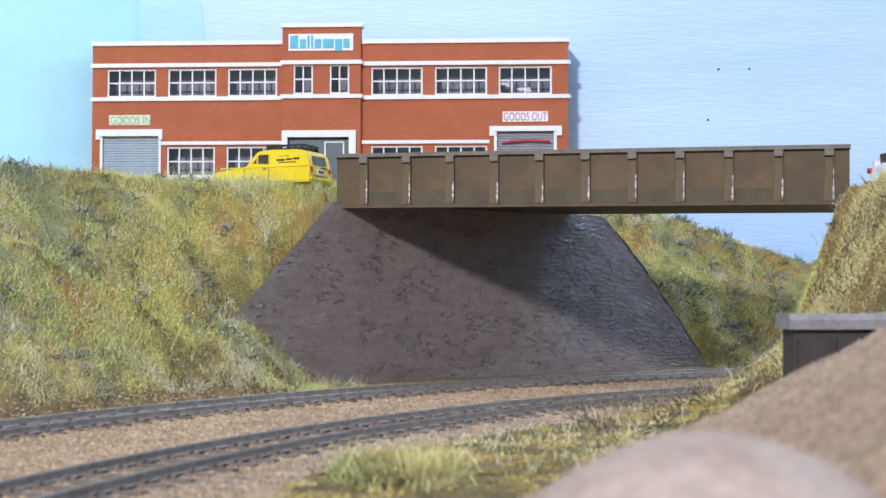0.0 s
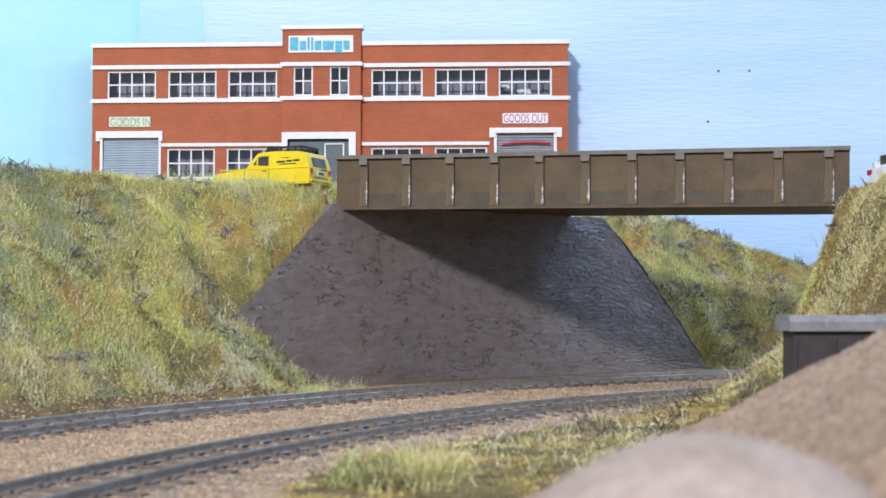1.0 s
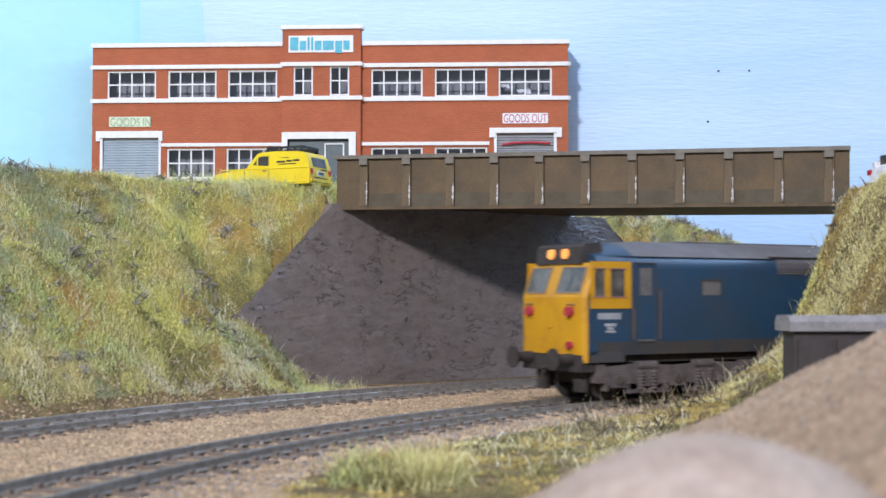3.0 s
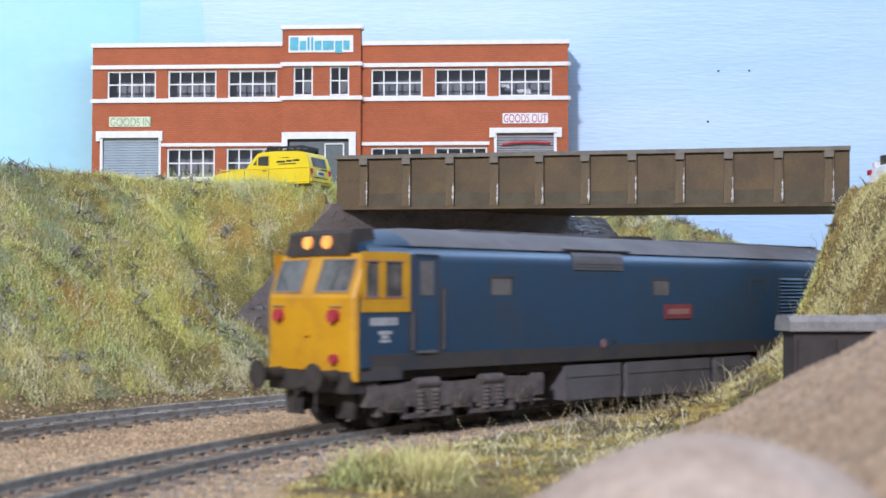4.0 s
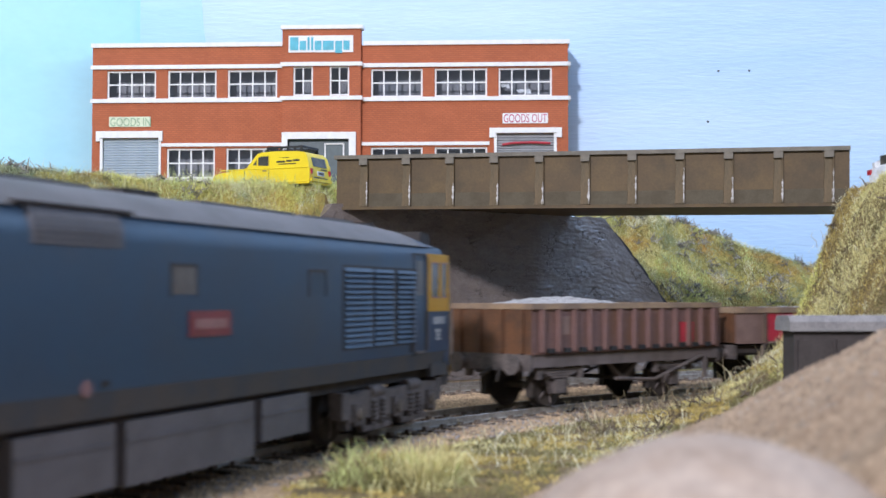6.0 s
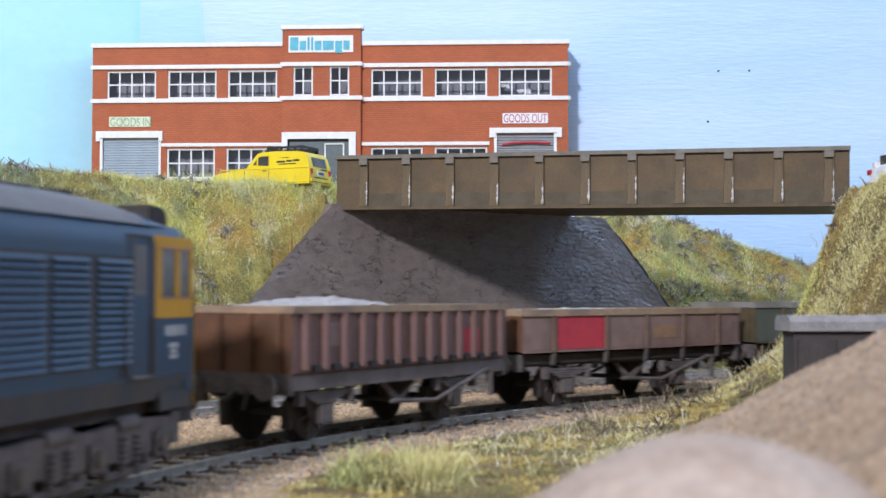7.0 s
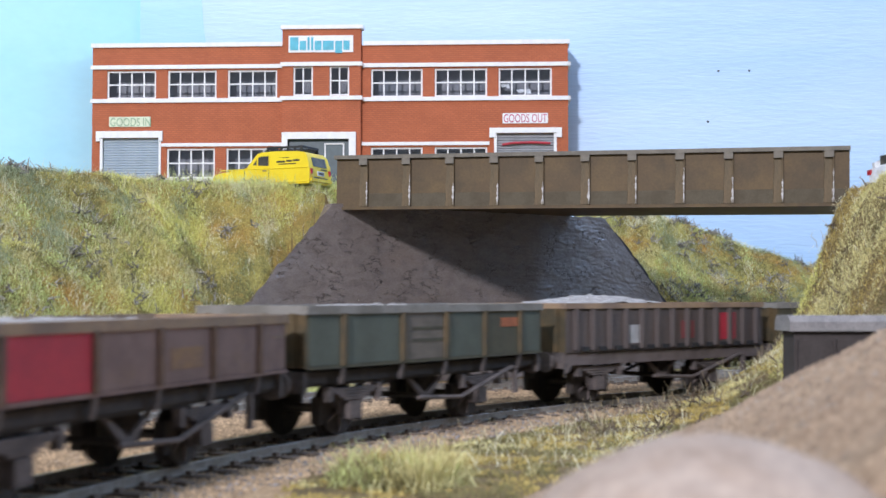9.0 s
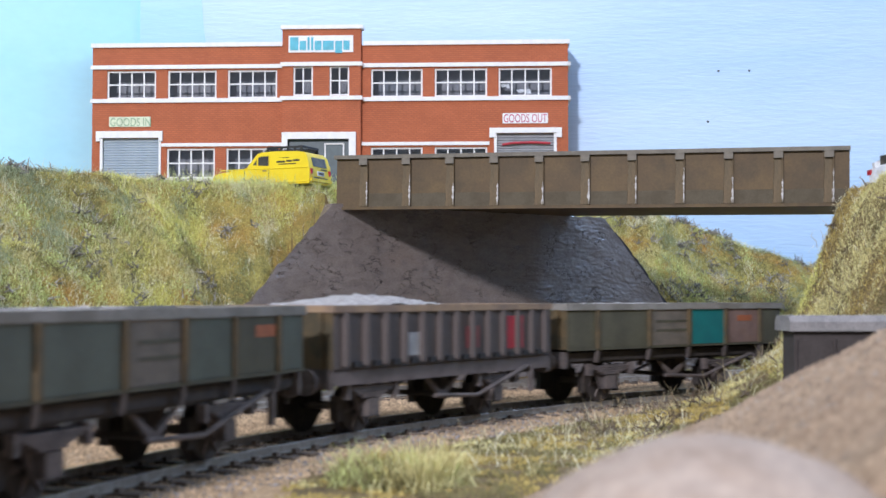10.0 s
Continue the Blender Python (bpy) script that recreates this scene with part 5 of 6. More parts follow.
def locomotive():
    ob = thing("diesel_locomotive", mmpose(0, 0, 0), "weathered blue diesel locomotive with yellow cab ends and lit headcode lamps", "locomotive")
    # body sides with a rounded shoulder, and the dirty skirt
    half = [(HW, 19.0), (HW, 42.0), (HW - 0.12, 43.2), (HW - 0.45, 44.4), (HW - 1.0, 45.5), (HW - 1.7, 46.5)]
    prof = half + [(-y, z) for y, z in half[::-1]]
    bm = loft(bmesh.new(), [[(x, y, z) for y, z in prof] for x in (-126.6, 126.6)])
    part("body", bm, M_BLUE, ob, smooth=True)
    prof = [(HW + 0.03, 19.0), (HW - 0.5, 14.8), (-HW + 0.5, 14.8), (-HW - 0.03, 19.0)]
    bm = loft(bmesh.new(), [[(x, y, z) for y, z in prof] for x in (-129.6, 129.6)])
    part("skirt", bm, M_SKIRT, ob, "brown-grey dusty lower body side")
    # roof with domed ends
    rings = []
    for x, t, s in ((-126.5, 47.6, 0.93), (-121, 49.6, 0.97), (-112, 51.3, 1), (-100, 52, 1), (100, 52, 1), (112, 51.3, 1), (121, 49.6, 0.97), (126.5, 47.6, 0.93)):
        h = [(16.7, 46.4), (15.4, 47.6), (12.8, 49.3), (9.2, 50.8), (4.8, 51.7), (0, 52)]
        h = h + [(-y, z) for y, z in h[:-1][::-1]]
        rings.append([(x, y * s, 46.4 + (z - 46.4) * (t - 46.4) / 5.6) for y, z in h])
    part("roof", loft(bmesh.new(), rings[2:-2]), M_ROOF, ob, "sooty grey curved roof", smooth=True)
    for end in (rings[:3], rings[-3:]):
        part("cab_dome", loft(bmesh.new(), end), M_BLUE, ob, "blue sloping roof dome over the cab", smooth=True)
    for x0, x1 in ((60, 84), (18, 56), (-60, -18), (-92, -64)):
        part("roof_panel", boxes((x0, x1, -5.5, 5.5, 51.0, 52.15)), M_ROOF, ob, bevel=0.3)
    part("exhaust_port", boxes((-6, 6, -4, 4, 51.5, 52.8)), M_UNDER, ob, bevel=0.3)
    fan = part("roof_fan", rods(((-103, 0, 50.6), (-103, 0, 52.2), 6.5, 6.2, 24)), M_UNDER, ob)
    # side fittings on both sides
    for s in (1, -1):
        y = s * HW

        def plate(x0, x1, z0, z1, d=0.2, inset=0.3):
            a, b = sorted((y - s * inset, y + s * d))
            return (x0, x1, a, b, z0, z1)
        for x in (79.6, 7.9, -46):
            w = part("body_window", boxes(plate(x - 3.9, x + 3.9, 33.9, 38.6, 0.06)), M_GREYWIN if x > 0 else M_BLUE, ob, "small dusty grey body-side window")
            part("window_rim", boxes(plate(x - 4.4, x + 4.4, 38.6, 39.2, 0.28), plate(x - 4.4, x - 3.9, 33.5, 38.6, 0.16), plate(x + 3.9, x + 4.4, 33.5, 38.6, 0.16)), M_SKIRT, w)
        pl = part("nameplate", boxes(plate(-8.2, 6.2, 26.5, 31.0, 0.35)), M_PLATE, ob, "red nameplate with a pale edge")
        part("plate_bars", boxes(plate(-6.6, 4.6, 27.9, 29.6, 0.45, -0.3)), M_PLATE_W, pl)
        bm = prism(bmesh.new(), [(s * 15.5, 41.0), (s * (HW + 0.12), 41.0), (s * (HW + 0.12), 43.6), (s * (HW - 0.2), 45.2), (s * 16.3, 46.8), (s * 15.5, 46.8)], 26.5, 49.5)
        gr = part("roof_grille", bm, M_TANK, ob, "grey louvred grille at the roof edge")
        for i in range(5):
            z = 41.3 + i * 0.85
            part("louvre", boxes((27.2, 48.8, *sorted((s * (HW - 0.2), s * (HW + 0.35 - 0.22 * max(0, i - 2)))), z, z + 0.35)), M_ROOF, gr)
        part("grille_rim", boxes((22.5, 52.5, *sorted((s * 15.5, s * 17.1)), 46.8, 47.15)), M_UNDER, gr)
        lv = part("side_louvres", boxes(plate(-105, -59, 21.5, 40.5, 0.05)), M_SKIRT, ob, "louvred radiator grilles")
        for x0, x1 in ((-75.6, -60.0), (-89.0, -77.2), (-104.0, -91.6)):
            for i in range(15):
                part("louvre", prism(bmesh.new(), [(y + s * 0.05, 22.0 + i * 1.22), (y + s * 0.6, 22.0 + i * 1.22), (y + s * 0.05, 22.85 + i * 1.22)], x0, x1), M_BLUE, lv)
        # Black sheets behind the louvres put in the shade of the intakes.
        part("dark_intake", boxes(plate(-89.2, -77.0, 21.8, 40.0, 0.09), plate(-104.2, -91.4, 21.8, 40.0, 0.09)), M_DARK, lv)
        for e in (1, -1):
            xa = sorted((e * 103.6, e * 111.2))
            d = part("cab_door", boxes(plate(xa[0], xa[1], 18.4, 44.0, -0.05, 0.6)), M_BLUE, ob)
            d = part("door_edge", boxes(plate(xa[0] - 0.4, xa[0], 18.4, 44.4, 0.12), plate(xa[1], xa[1] + 0.4, 18.4, 44.4, 0.12), plate(xa[0] - 0.4, xa[1] + 0.4, 44.0, 44.4, 0.3)), M_SKIRT, ob)
            part("door_window", boxes(plate(xa[0] + 1.4, xa[1] - 1.4, 33.8, 42.6, 0.12)), M_GREYWIN, ob, "grey droplight in the cab door")
            part("door_step", boxes(plate(xa[0] + 0.5, xa[1] - 0.5, 19.0, 19.6, 0.5)), M_GREYWIN, ob)
            for x in (e * 112.6, e * 101.6):
                part("handrail_recess", boxes(plate(x - 0.9, x + 0.9, 19.5, 36.0 if abs(x) < 105 else 30.0, 0.08)), M_SKIRT, ob, "brown-grey handrail recess")
                part("handrail", boxes(plate(x - 0.2, x + 0.2, 19.8, 35.5 if abs(x) < 105 else 29.6, 0.6, -0.2)), M_TANK, ob)
            # yellow wrap round the cab windows
            x0, x1 = sorted((e * 113.4, e * 129.6))
            f = sorted((e * 128.0, e * 124.0, e * 121.6, e * 116.0))
            holes = [(f[0], f[1], 33.4, 42.2), (f[2], f[3], 33.4, 42.2)]
            bm = pierced(x0, x1, 29.6, 44.6, holes, 0, 0.22)
            c = part("cab_side", bm, M_CABYEL, ob, "yellow cab side round the windows")
            c.matrix_basis = mmpose(0, y, 0) if s < 0 else mmpose(0, y, 0, 0, 0, 0)
            if s < 0:
                c.matrix_basis = mmpose(0, y - 0.22, 0)
            part("cab_window", boxes(*[plate(h[0], h[1], h[2], h[3], 0.05) for h in holes]), M_CABGLASS, c).matrix_basis = mmpose(0, -(y if s > 0 else y - 0.22), 0)
            part("window_frame", boxes(*[plate(h[0] - 0.35, h[1] + 0.35, z - 0.2, z + 0.2, 0.42) for h in holes for z in (33.3, 42.3)]), M_PLATE_W, c).matrix_basis = mmpose(0, -(y if s > 0 else y - 0.22), 0)
            nx = sorted((e * 127.0, e * 117.6))
            n = [(nx[0] + i * 1.55, nx[0] + i * 1.55 + 1.2) for i in range(6)]
            part("number_bars", boxes(*[plate(a, b, 26.2, 28.2, 0.06) for a, b in n]), M_WHITEMARK, ob, "white number transfer as plain bars")
            part("emblem", boxes(plate(e * 121.7 - 2.2, e * 121.7 + 2.2, 24.0, 24.9, 0.06), plate(e * 121.7 - 1.8, e * 121.7 + 1.8, 22.0, 22.7, 0.06), plate(e * 121.7 - 1.2, e * 121.7 + 1.2, 22.9, 23.8, 0.06)), M_WHITEMARK, ob, "small white emblem of plain bars")
            part("cab_corner", boxes(plate(min(e * 126.6, e * 131.2), max(e * 126.6, e * 131.2), 15.0, 32.6, 0.0, 1.2)), M_BLUE, ob)
            # dipped skirt under the cab
            part("cab_skirt", boxes(plate(min(e * 116, e * 129.6), max(e * 116, e * 129.6), 12.6, 16.0, 0.0, 1.2)), M_SKIRT, ob)
        part("filler_cap", rods(((36, y - s * 0.3, 19.6), (36, y + s * 0.3, 19.6), 1.4, 1.3, 14)), mat_filler, ob, "faded pink filler cap")
        part("body_hatch", boxes(plate(30.2, 31.8, 19.6, 20.6, 0.25)), M_UNDER, ob)
    # cab fronts
    for e in (1, -1):
        bm = bmesh.new()
        ys = [-17.75, -17.6, -17.2] + [-16 + 2 * i for i in range(17)] + [17.2, 17.6, 17.75]
        zs = [12.6, 15, 20, 26, 32.0, 32.8, 33.2, 33.6, 38, 42, 44.2]
        g = [[bm.verts.new((e * (face_x(y, z) - (0 if abs(y) < 17 else 0.3 if abs(y) < 17.5 else 0.8 if abs(y) < 17.7 else 1.5)), y, max(z, 15) if abs(y) < 17 else z)) for z in zs] for y in ys]
        for i in range(len(ys) - 1):
            for j in range(len(zs) - 1):
                bm.faces.new((g[i][j], g[i + 1][j], g[i + 1][j + 1], g[i][j + 1]))
        bmesh.ops.remove_doubles(bm, verts=bm.verts, dist=0.001)
        cf = part("cab_front", bm, M_CABYEL, ob, "yellow raked cab front", smooth=True)
        for s in (-1, 1):
            bm = on_face(bmesh.new(), min(s * 3.3, s * 15.0), max(s * 3.3, s * 15.0), 34.9, 42.6, e, -0.3, 0.12)
            part("windscreen", bm, M_CABGLASS, cf, "dim reflecting windscreen")
            bm = bmesh.new()
            for y0, y1, z0, z1 in ((2.9, 15.4, 34.4, 34.9), (2.9, 15.4, 42.6, 43.0), (2.9, 3.3, 34.9, 42.6), (15.0, 15.4, 34.9, 42.6)):
                on_face(bm, min(s * y0, s * y1), max(s * y0, s * y1), z0, z1, e, -0.2, 0.3)
            part("windscreen_frame", bm, M_RIM, cf)
            p = Vector((e * (face_x(9, 36) + 0.6), s * 9, 35.4))
            part("wiper", rods((p, p + Vector((0, s * 3.5, 5.0)), 0.16, 0.12, 6)), M_BLACK, cf)
            part("marker_lamp", rods(((e * 130.2, s * 11.2, 28.6), (e * 134.2, s * 11.2, 28.6), 1.9, 1.6, 14)), M_RED, cf, "red marker lamp")
            part("buffer_shank", rods(((e * 130, s * 11.4, 13.6), (e * 139.0, s * 11.4, 13.6), 2.0, 1.5, 12)), M_UNDER, ob)
            part("buffer_head", rods(((e * 139.0, s * 11.4, 13.6), (e * 140.0, s * 11.4, 13.6), 3.5, 3.7, 18)), M_UNDER, ob, bevel=0.25)
            part("hand_grip", rods(((e * 133.0, s * 14, 31.0), (e * 133.0, s * 9.5, 31.0), 0.2, 0.2, 6)), M_RIM, cf)
            for d in (4.2,):
                part("brake_hose", rods(((e * 131, s * d, 10), (e * 133.0, s * d, 8.5), 0.5, 0.5, 8), ((e * 133.0, s * d, 8.5), (e * 133.0, s * d, 4.5), 0.5, 0.45, 8)), M_UNDER, ob)
        part("lamp_bracket", boxes((min(e * 132.4, e * 133.5), max(e * 132.4, e * 133.5), -1.4, 1.4, 23.4, 24.0)), M_CABYEL, cf)
        part("marker_lamp", rods(((e * 130.5, 11.2, 18.0), (e * 133.9, 11.2, 18.0), 1.5, 1.2, 14)), M_RED, cf, "red warning lamp")
        hc = part("headcode_box", prism(bmesh.new(), [(e * 129.6, 43.9), (e * 128.8, 49.4), (e * 127.6, 50.4), (e * 121.5, 50.8), (e * 120, 43.9)], -12.6, 12.6, "y"), M_UNDER, ob, "black headcode box", bevel=0.7)
        for y in (-3.9, 3.9):
            part("headcode_lamp", rods(((e * 128.2, y, 47.2), (e * 129.95, y, 47.2), 1.8, 1.6, 18)), M_LAMP if e > 0 else M_CABGLASS, hc, "glowing amber headcode lamp" if e > 0 else "unlit headcode lamp")
        part("buffer_beam", boxes((min(e * 127, e * 132.4), max(e * 127, e * 132.4), -16.5, 16.5, 9.6, 15.0)), M_UNDER, ob, bevel=0.4)
        part("coupling_hook", rods(((e * 131, 0, 11.5), (e * 136.5, 0, 10.2), 0.9, 0.7, 8)), M_UNDER, ob)
        part("snow_plough", boxes((min(e * 127.6, e * 128.6), max(e * 127.6, e * 128.6), -13.5, -7, 3.0, 9.7), (min(e * 127.6, e * 128.6), max(e * 127.6, e * 128.6), 7, 13.5, 3.0, 9.7)), M_UNDER, ob, bevel=0.3)
    # frame and tanks
    part("underframe", boxes((-127, 127, -14.5, 14.5, 12.2, 14.9)), M_UNDER, ob)
    for x0, x1, z0 in ((26.5, 51.6, 3.6), (-20, 23.6, 3.2), (-44, -23, 5.4)):
        part("tank", boxes((x0, x1, -16.6, 16.6, z0, 13.6)), M_TANK, ob, "grey under-floor tank", bevel=0.7)
        part("tank_seam", boxes((x0 + 0.5, x1 - 0.5, 16.6, 16.85, 10.2, 10.6)), M_TANK, ob)
    # six-wheel bogies
    for bx in (94.0, -94.0):
        bg_ = part("bogie", boxes((bx - 31, bx + 31, -7, 7, 5.5, 9.0)), M_UNDER, ob, "grime-covered six-wheel bogie")
        for s in (-1, 1):
            lo, hi = sorted((s * 14.2, s * 16.5))
            bm = prism(bmesh.new(), [(bx - 31.5, 8.0), (bx - 29, 11.2), (bx - 17, 11.8), (bx, 11.0), (bx + 17, 11.8), (bx + 29, 11.2), (bx + 31.5, 8.0), (bx + 28, 5.0), (bx + 18, 5.6), (bx + 12, 4.4), (bx + 6, 5.2), (bx - 6, 5.2), (bx - 12, 4.4), (bx - 18, 5.6), (bx - 28, 5.0)], lo, hi, "y")
            part("side_frame", bm, M_BOGIE, bg_)
            for wx in (-24, 0, 24):
                part("axle_box", boxes((bx + wx - 2.8, bx + wx + 2.8, *sorted((s * 14.6, s * 17.2)), 4.4, 9.2)), M_BOGIE, bg_, bevel=0.6)
                part("axle_cover", rods(((bx + wx, s * 17.0, 6.8), (bx + wx, s * 17.8, 6.8), 1.7, 1.5, 14)), M_STEEL, bg_)
                part("guard", boxes((bx + wx - 5.0, bx + wx - 3.4, *sorted((s * 13.6, s * 16.2)), 3.4, 10.4), (bx + wx + 3.4, bx + wx + 5.0, *sorted((s * 13.6, s * 16.2)), 3.4, 10.4)), M_BOGIE, bg_, bevel=0.3)
            for wx in (-12, 12):
                for d in (-2.6, 2.6):
                    rings = [[(bx + wx + d + q * math.cos(v * 0.6283), s * 16.2 + q * math.sin(v * 0.6283), 3.6 + k * 0.35) for v in range(10)]
                             for k, q in enumerate([1.35, 1.35, 0.95] * 6)]
                    bm = loft(bmesh.new(), rings)
                    part("coil_spring", bm, M_BOGIE, bg_)
                part("equalising_beam", boxes((bx + wx - 8.5, bx + wx + 8.5, *sorted((s * 15.4, s * 16.6)), 2.4, 3.6)), M_BOGIE, bg_, bevel=0.3)
                part("brake_cylinder", rods(((bx + wx - 4, s * 15.6, 11.2), (bx + wx + 4, s * 15.6, 11.2), 1.5, 1.5, 12)), M_BOGIE, bg_)
            part("sand_box", boxes((bx + 29, bx + 32.6, *sorted((s * 13.4, s * 16.6)), 6, 12)), M_BOGIE, bg_, bevel=0.4)
            part("sand_box", boxes((bx - 32.6, bx - 29, *sorted((s * 13.4, s * 16.6)), 6, 12)), M_BOGIE, bg_, bevel=0.4)
        for wx in (-24, 0, 24):
            wheelset(bg_, bx + wx, 7.1)
    return ob


mat_filler = mat("faded_pink", (0.22, 0.12, 0.12), 0.6, grain=0.1, bump=0)


AXLES = (-24.0, 34.0)      # axle places along a wagon


def running_gear(ob, n, sole):
    """Solebars, axle guards, springs, brake levers, buffers and wheels of a four-wheeled wagon of half length n."""
    for s in (-1, 1):
        part("solebar", boxes((-n + 1, n - 1, *sorted((s * 14.2, s * sole[0])), sole[1], 16.0)), sole[2], ob, "dusty steel solebar", bevel=0.25)
        for x in AXLES:
            bm = prism(bmesh.new(), [(x - 6.5, 12.2), (x - 2.6, 4.2), (x + 2.6, 4.2), (x + 6.5, 12.2), (x + 4.6, 12.2), (x + 1.4, 6.5), (x - 1.4, 6.5), (x - 4.6, 12.2)], *sorted((s * 12.2, s * 13.0)), "y")
            part("axle_guard", bm, M_BOGIE, ob)
            part("axle_box", boxes((x - 2.3, x + 2.3, *sorted((s * 12.8, s * 15.2)), 4.4, 8.6)), M_BOGIE, ob, bevel=0.5)
            bm = bmesh.new()
            for i in range(4):
                box(bm, x - 9.5 + i * 1.8, x + 9.5 - i * 1.8, *sorted((s * 13.0, s * 15.0)), 11.2 - i * 0.75, 11.8 - i * 0.75)
            part("leaf_spring", bm, M_BOGIE, ob)
            part("spring_hanger", boxes((x - 10.4, x - 8.8, *sorted((s * 13.2, s * 15.2)), 8.8, 12.4), (x + 8.8, x + 10.4, *sorted((s * 13.2, s * 15.2)), 8.8, 12.4)), M_BOGIE, ob, bevel=0.2)
            part("brake_shoe", boxes((x - 8.4, x - 7.0, *sorted((s * 8, s * 10.6)), 3.2, 9.5), (x + 7.0, x + 8.4, *sorted((s * 8, s * 10.6)), 3.2, 9.5)), M_UNDER, ob, bevel=0.3)
        part("brake_lever", rods(((8, s * 15.4, 7.6), (-12, s * 15.8, 6.6), 0.6, 0.55, 8), ((-12, s * 15.8, 6.6), (-38, s * 16.2, 13.4), 0.55, 0.65, 8)), M_BOGIE, ob, "long hand-brake lever")
        part("lever_guard", boxes((-40.6, -39.2, *sorted((s * 15.6, s * 16.8)), 6.0, 13.4)), M_BOGIE, ob)
        bm = prism(bmesh.new(), [(-8, 12.2), (-1.2, 6.6), (1.2, 6.6), (8, 12.2), (6.6, 12.2), (0, 8.2), (-6.6, 12.2)], *sorted((s * 11.6, s * 12.4)), "y")
        part("brake_hanger", bm, M_BOGIE, ob)
        for e in (-1, 1):
            part("buffer", rods(((e * (n - 1), s * 11.4, 13.4), (e * (n + 3.0), s * 11.4, 13.4), 1.9, 1.3, 12), ((e * (n + 3.0), s * 11.4, 13.4), (e * (n + 4.0), s * 11.4, 13.4), 3.0, 3.1, 16)), M_BOGIE, ob)
    part("brake_shaft", rods(((0, -12, 7.4), (0, 12, 7.4), 0.7, 0.7, 8)), M_UNDER, ob)
    part("vacuum_cylinder", rods(((-13, 2, 6.0), (-13, 2, 12.2), 4.2, 4.2, 16)), M_UNDER, ob)
    part("underframe", boxes((-n + 1, n - 1, -14, 14, 12.6, 16.2)), M_UNDER, ob)
    for e in (-1, 1):
        part("headstock", boxes((min(e * (n - 1), e * (n + 0.2)), max(e * (n - 1), e * (n + 0.2)), -16, 16, 11.4, 16.4)), M_BOGIE, ob, bevel=0.2)
        part("coupling", rods(((e * n, 0, 11.8), (e * (n + 4.6), 0, 10.0), 0.8, 0.7, 8)), M_UNDER, ob)
        part("vacuum_hose", rods(((e * (n + 0.5), 4, 12), (e * (n + 1.8), 4, 8), 0.5, 0.5, 8)), M_UNDER, ob)
    for x in AXLES:
        wheelset(ob, x, 6.2)


def heap(ob, n, hw, z0, rise, front, seed, label):
    """A load of stone chips as an uneven mound."""
    bm = bmesh.new()
    nx, ny = 90, 26
    g = []
    for i in range(nx + 1):
        row = []
        for j in range(ny + 1):
            x, y = n * (2 * i / nx - 1), hw * (2 * j / ny - 1)
            c = math.exp(-((x - front) / (n * 0.52)) ** 2) * (1 - 0.55 * (y / hw) ** 2)
            z = z0 + rise * c + 0.7 * noise.noise(Vector((x / 3.5, y / 3.5, seed))) + 0.45 * noise.noise(Vector((x / 1.1, y / 1.1, seed + 1)))
            row.append(bm.verts.new((x, y, z)))
        g.append(row)
    for i in range(nx):
        for j in range(ny):
            bm.faces.new((g[i][j], g[i + 1][j], g[i + 1][j + 1], g[i][j + 1]))
    part("load", bm, M_GRAVEL, ob, label)


def tub(ob, n, hw, z0, z1, material, t=0.8):
    """An open-topped box: two sides, two ends and a floor."""
    for s in (1, -1):
        part("side_plate", boxes((-n, n, *sorted((s * hw, s * (hw - t))), z0, z1)), material, ob)
        part("inner_end", boxes((min(s * n, s * (n - t)), max(s * n, s * (n - t)), -hw + t, hw - t, z0, z1)), material, ob)
    part("wagon_floor", boxes((-n + t, n - t, -hw + t, hw - t, z0, z0 + 1)), material, ob)


def rim(ob, n, hw, z, material, w=1.7, h=1.7):
    bm = boxes((-n - 0.5, n + 0.5, hw - w, hw + 0.7, z - h, z), (-n - 0.5, n + 0.5, -hw - 0.7, -hw + w, z - h, z), (-n - 0.5, -n + w, -hw + w, hw - w, z - h, z), (n - w, n + 0.5, -hw + w, hw - w, z - h, z))
    part("top_rim", bm, material, ob, "worn pale top rim", bevel=0.2)


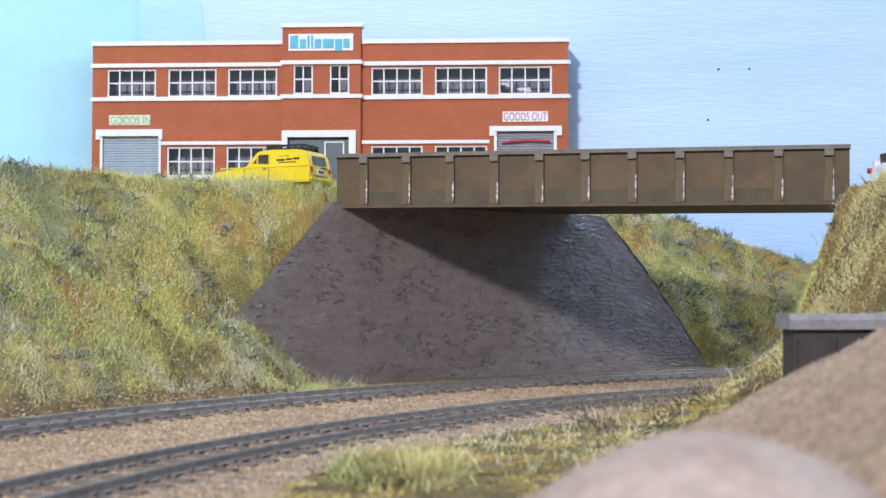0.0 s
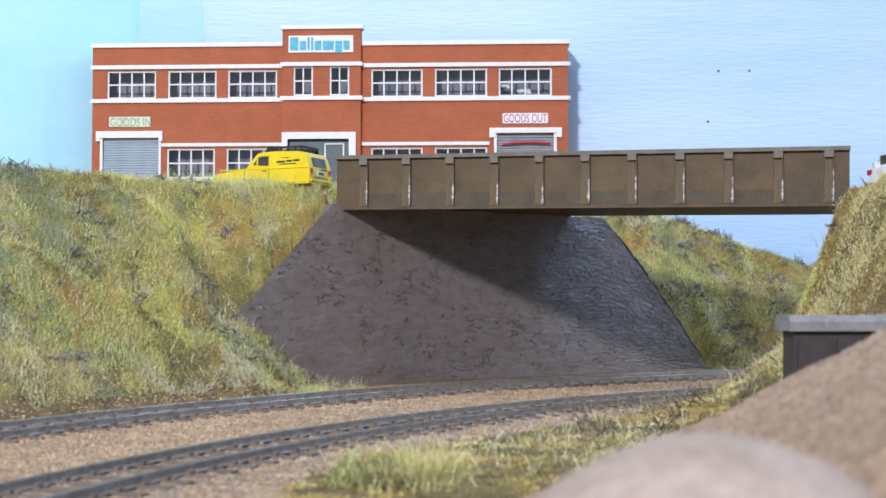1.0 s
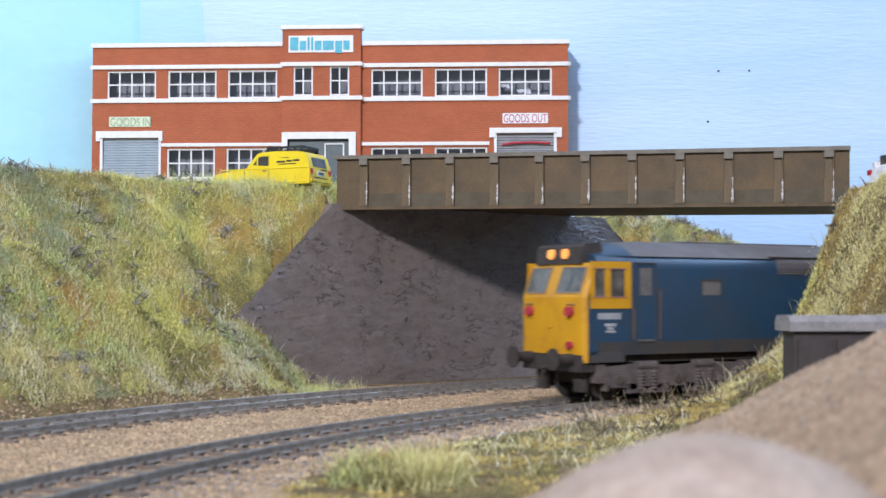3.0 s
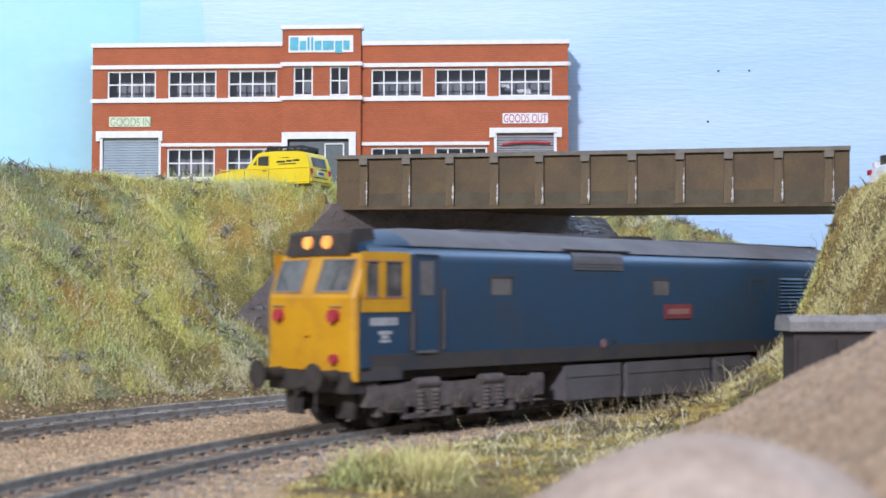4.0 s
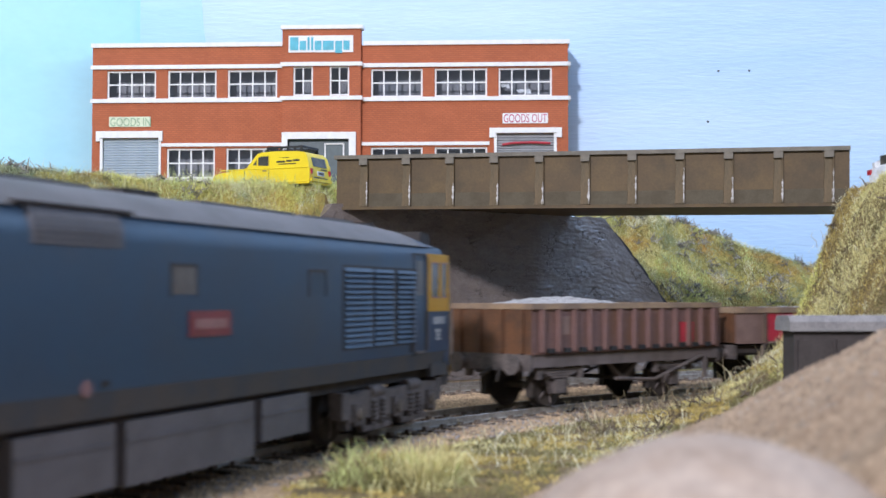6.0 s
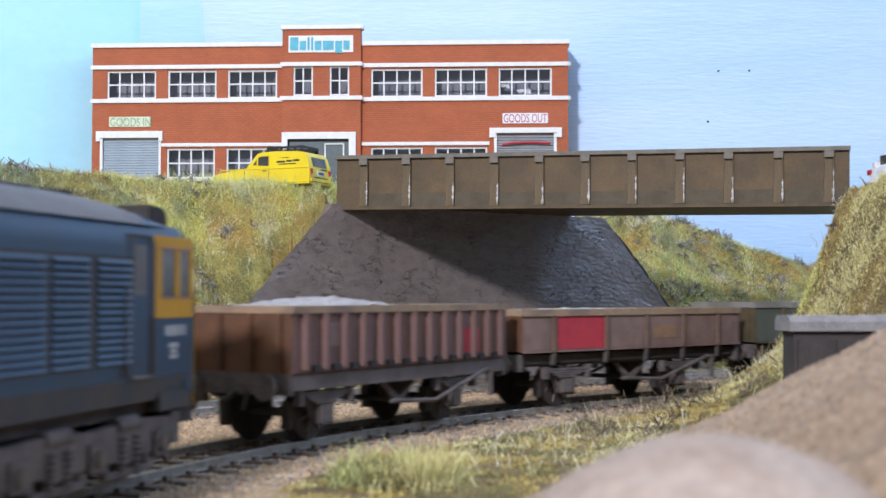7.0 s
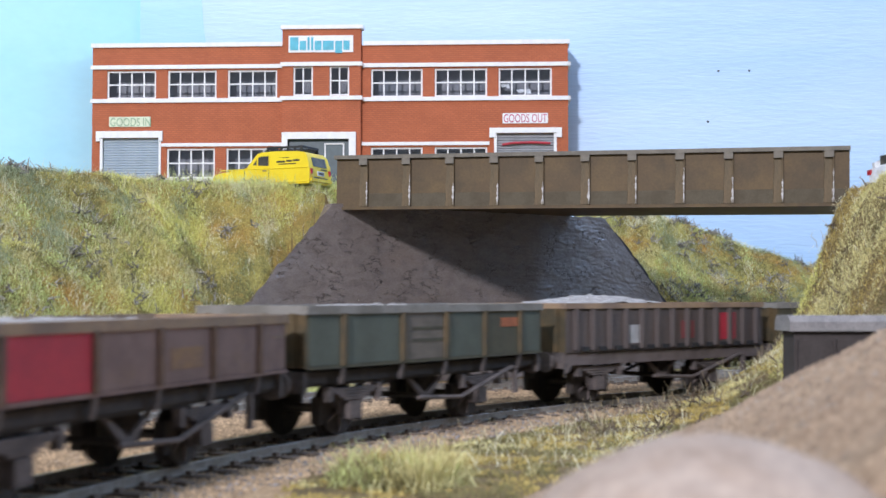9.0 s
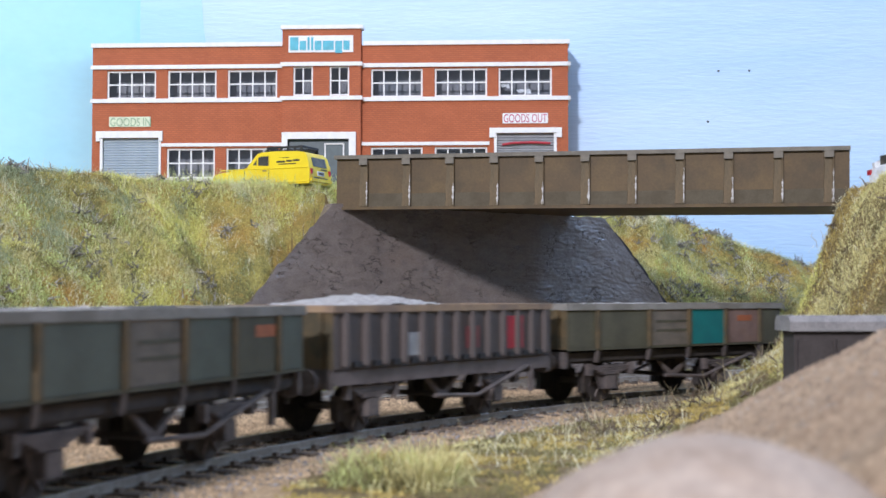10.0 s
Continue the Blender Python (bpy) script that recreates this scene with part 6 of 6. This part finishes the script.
def ribbed_wagon(length, label, marks, rise, front, seed, steel, endm):
    n, hw, top = length / 2, 16.4, 31.4
    ob = thing("ballast_wagon", mmpose(0, 0, 0), label, "railway wagon", "ballast wagons in the train")
    tub(ob, n, hw, 16.2, top - 1.2, steel)
    rim(ob, n, hw, top, M_RIM)
    rib = hole = None
    k = 13
    for i in range(k):
        x = -n + 4.2 + (2 * n - 8.4) * i / (k - 1)
        for s in (1, -1):
            if rib is None:
                bm = prism(bmesh.new(), [(-0.95, 0), (0.95, 0), (0.7, 1.25), (-0.7, 1.25)], 17.0, top - 1.8, "z")
                rib = part("rib", bm, steel, ob)
                rib.matrix_basis = mmpose(x, hw, 0)
                # A black block gives the slot's shade; no hole is cut.
                hole = part("drain_slot", boxes((2.0, 4.8, 0, 0.9, 16.6, 18.0)), M_DARK, ob, "drain slot with its shade as a black block")
                hole.matrix_basis = mmpose(x, hw, 0)
            else:
                again("rib", rib, ob, x, s * hw, 0, 0 if s > 0 else 180)
                if i < k - 1:
                    again("drain_slot", hole, ob, x if s > 0 else x + 6.8, s * hw, 0, 0 if s > 0 else 180)
    for e in (-1, 1):
        part("end_plate", boxes((min(e * n, e * (n + 0.15)), max(e * n, e * (n + 0.15)), -hw, hw, 16.2, top - 1.8)), endm, ob, "rust-brown end")
        for y in (-13, -4.5, 4.5, 13):
            part("end_rib", boxes((min(e * n, e * (n + 1.0)), max(e * n, e * (n + 1.0)), y - 0.7, y + 0.7, 16.6, top - 1.8)), endm, ob)
    for x0, x1, z0, z1, m, nm in marks:
        part("painted_mark", boxes((x0 - 0.6, x1 + 0.6, hw + 0.02, hw + 0.14, z0, z1)), m, ob, nm)
    heap(ob, n - 1.0, hw - 1.0, top - 1.6, rise, front, seed, "heap of pale stone ballast")
    running_gear(ob, n, (16.0, 12.4, M_SOLE))
    return ob


def panel_wagon(length, top, label, base, end, rimm, colours, marks, seed):
    """colours: the panels from the leading end to the trailing one."""
    n, hw = length / 2, 16.6
    ob = thing("ballast_wagon", mmpose(0, 0, 0), label, "railway wagon", "ballast wagons in the train")
    tub(ob, n, hw, 17.2, top - 1.0, base)
    rim(ob, n, hw, top, rimm, h=2.0)
    cuts = [0, 14 * length / 115, 39.5 * length / 115, 60.5 * length / 115, 81 * length / 115, 101.5 * length / 115, length]
    for s in (1, -1):
        for a, b, c in zip(cuts, cuts[1:], colours):
            part("panel", boxes((n - b + 0.9, n - a - 0.9, *sorted((s * hw, s * (hw + 0.15))), 17.6, top - 2.0)), c, ob)
        for c in cuts[1:-1]:
            part("post", prism(bmesh.new(), [(n - c - 0.9, s * hw), (n - c + 0.9, s * hw), (n - c + 0.6, s * (hw + 1.0)), (n - c - 0.6, s * (hw + 1.0))], 17.3, top - 1.8, "z"), M_POST if end is M_RUSTEND else end, ob)
            part("knee", prism(bmesh.new(), [(s * (hw - 0.2), 17.4), (s * (hw + 0.6), 17.4), (s * 16.4, 13.0), (s * 15.9, 13.0)], n - c - 0.7, n - c + 0.7), M_BOGIE, ob)
        part("bottom_edge", boxes((-n, n, *sorted((s * hw, s * (hw + 0.6))), 16.8, 17.4)), base, ob)
    for e in (-1, 1):
        part("end_plate", boxes((min(e * n, e * (n + 0.15)), max(e * n, e * (n + 0.15)), -hw, hw, 17.2, top - 1.8)), end, ob, "rusty brown end")
        for y in (-13, -4.5, 4.5, 13):
            part("end_rib", boxes((min(e * n, e * (n + 0.9)), max(e * n, e * (n + 0.9)), y - 0.8, y + 0.8, 17.2, top - 1.8)), end, ob)
    for a, b, z0, z1, m, nm in marks:
        part("painted_mark", boxes((n - b, n - a, hw + 0.15, hw + 0.28, z0, z1)), m, ob, nm)
    heap(ob, n - 1.0, hw - 1.0, top - 1.3, 1.2, 8, seed, "levelled load of pale stone ballast")
    running_gear(ob, n, (14.8, 13.4, M_UNDER))
    return ob


LOCO = locomotive()
WAGONS = [
    (ribbed_wagon(97.4, "rusty maroon ribbed ballast wagon with a red patch", [(-32.6, -26.0, 18.4, 25.0, M_RED, "small red patch"), (31.8, 36.8, 22, 27.5, M_MAUVE, "faded patch")], 3.4, 18, 2.0, M_RUST, M_RUSTEND), -224.0),
    (panel_wagon(112.3, 29.6, "faded mauve-brown ballast wagon with a bright red panel", M_MAUVE, M_RUSTEND, M_RIM,
                 [M_MAUVE, M_RED, M_MAUVE, M_MAUVE, M_MAUVE, M_MAUVE], [(63, 75, 20, 24, M_OCHRE, "faded ochre mark"), (106, 111, 24.5, 25.0, M_RIM, "pale scratch")], 3.0), -342.0),
    (panel_wagon(109, 31.4, "faded olive and sage green panelled ballast wagon", M_OLIVE, M_OLIVEEND, M_RIMGREY,
                 [M_SAGE, M_SAGE, M_TAN, M_SAGE, M_OLIVE, M_SAGE], [(86, 95, 25.0, 27.5, M_ORANGE, "orange transfer mark"), (42, 56, 22, 22.8, M_OLIVE, "faded bar"), (42, 56, 25, 25.8, M_OLIVE, "faded bar")], 4.0), -465.3),
    (ribbed_wagon(102.6, "dark grey-brown ribbed ballast wagon heaped with pale stone", [(16.4, 23.6, 18.6, 24.4, M_WHITEMARK, "white painted patch"), (-34.6, -27.0, 18.8, 28.0, M_RED, "red painted patch"), (-11.2, -5.8, 19.6, 25.5, M_PLATE, "faded red patch")], 4.0, 20, 6.0, M_DARKRUST, M_OLIVEEND), -587.8),
    (panel_wagon(112, 31.2, "faded olive ballast wagon with a bright teal panel", M_OLIVE, M_OLIVEEND, M_RIMGREY,
                 [M_OLIVE, M_OLIVE, M_TAN, M_TEALP, M_MAUVE, M_OLIVE], [(86, 94, 25.0, 27.0, M_ORANGE, "orange transfer mark"), (42, 58, 22, 22.8, M_OLIVE, "faded bar"), (42, 58, 25, 25.8, M_OLIVE, "faded bar")], 5.0), -708.0)]


def body_pose(s, half):
    x0, y0, _ = path(s + half)
    x1, y1, _ = path(s - half)
    return mmpose((x0 + x1) / 2, (y0 + y1) / 2, 0, 0, 0, math.degrees(math.atan2(y0 - y1, x0 - x1)))


# ---- what moves ----
def motions():
    for ob, rel, half in [(LOCO, 0, 112)] + [(w, r, 31) for w, r in WAGONS]:
        walk(ob, [(k / 10, body_pose(12.9 + V_TRAIN * (k / 10 - 4.5) + rel, half)) for k in range(101)])
    for ax, x, r in WHEELS:
        walk(ax, [(k / 15, mmpose(x, 0, r, 0, math.degrees(V_TRAIN * k / 15 / r), 0)) for k in range(151)])


motions()
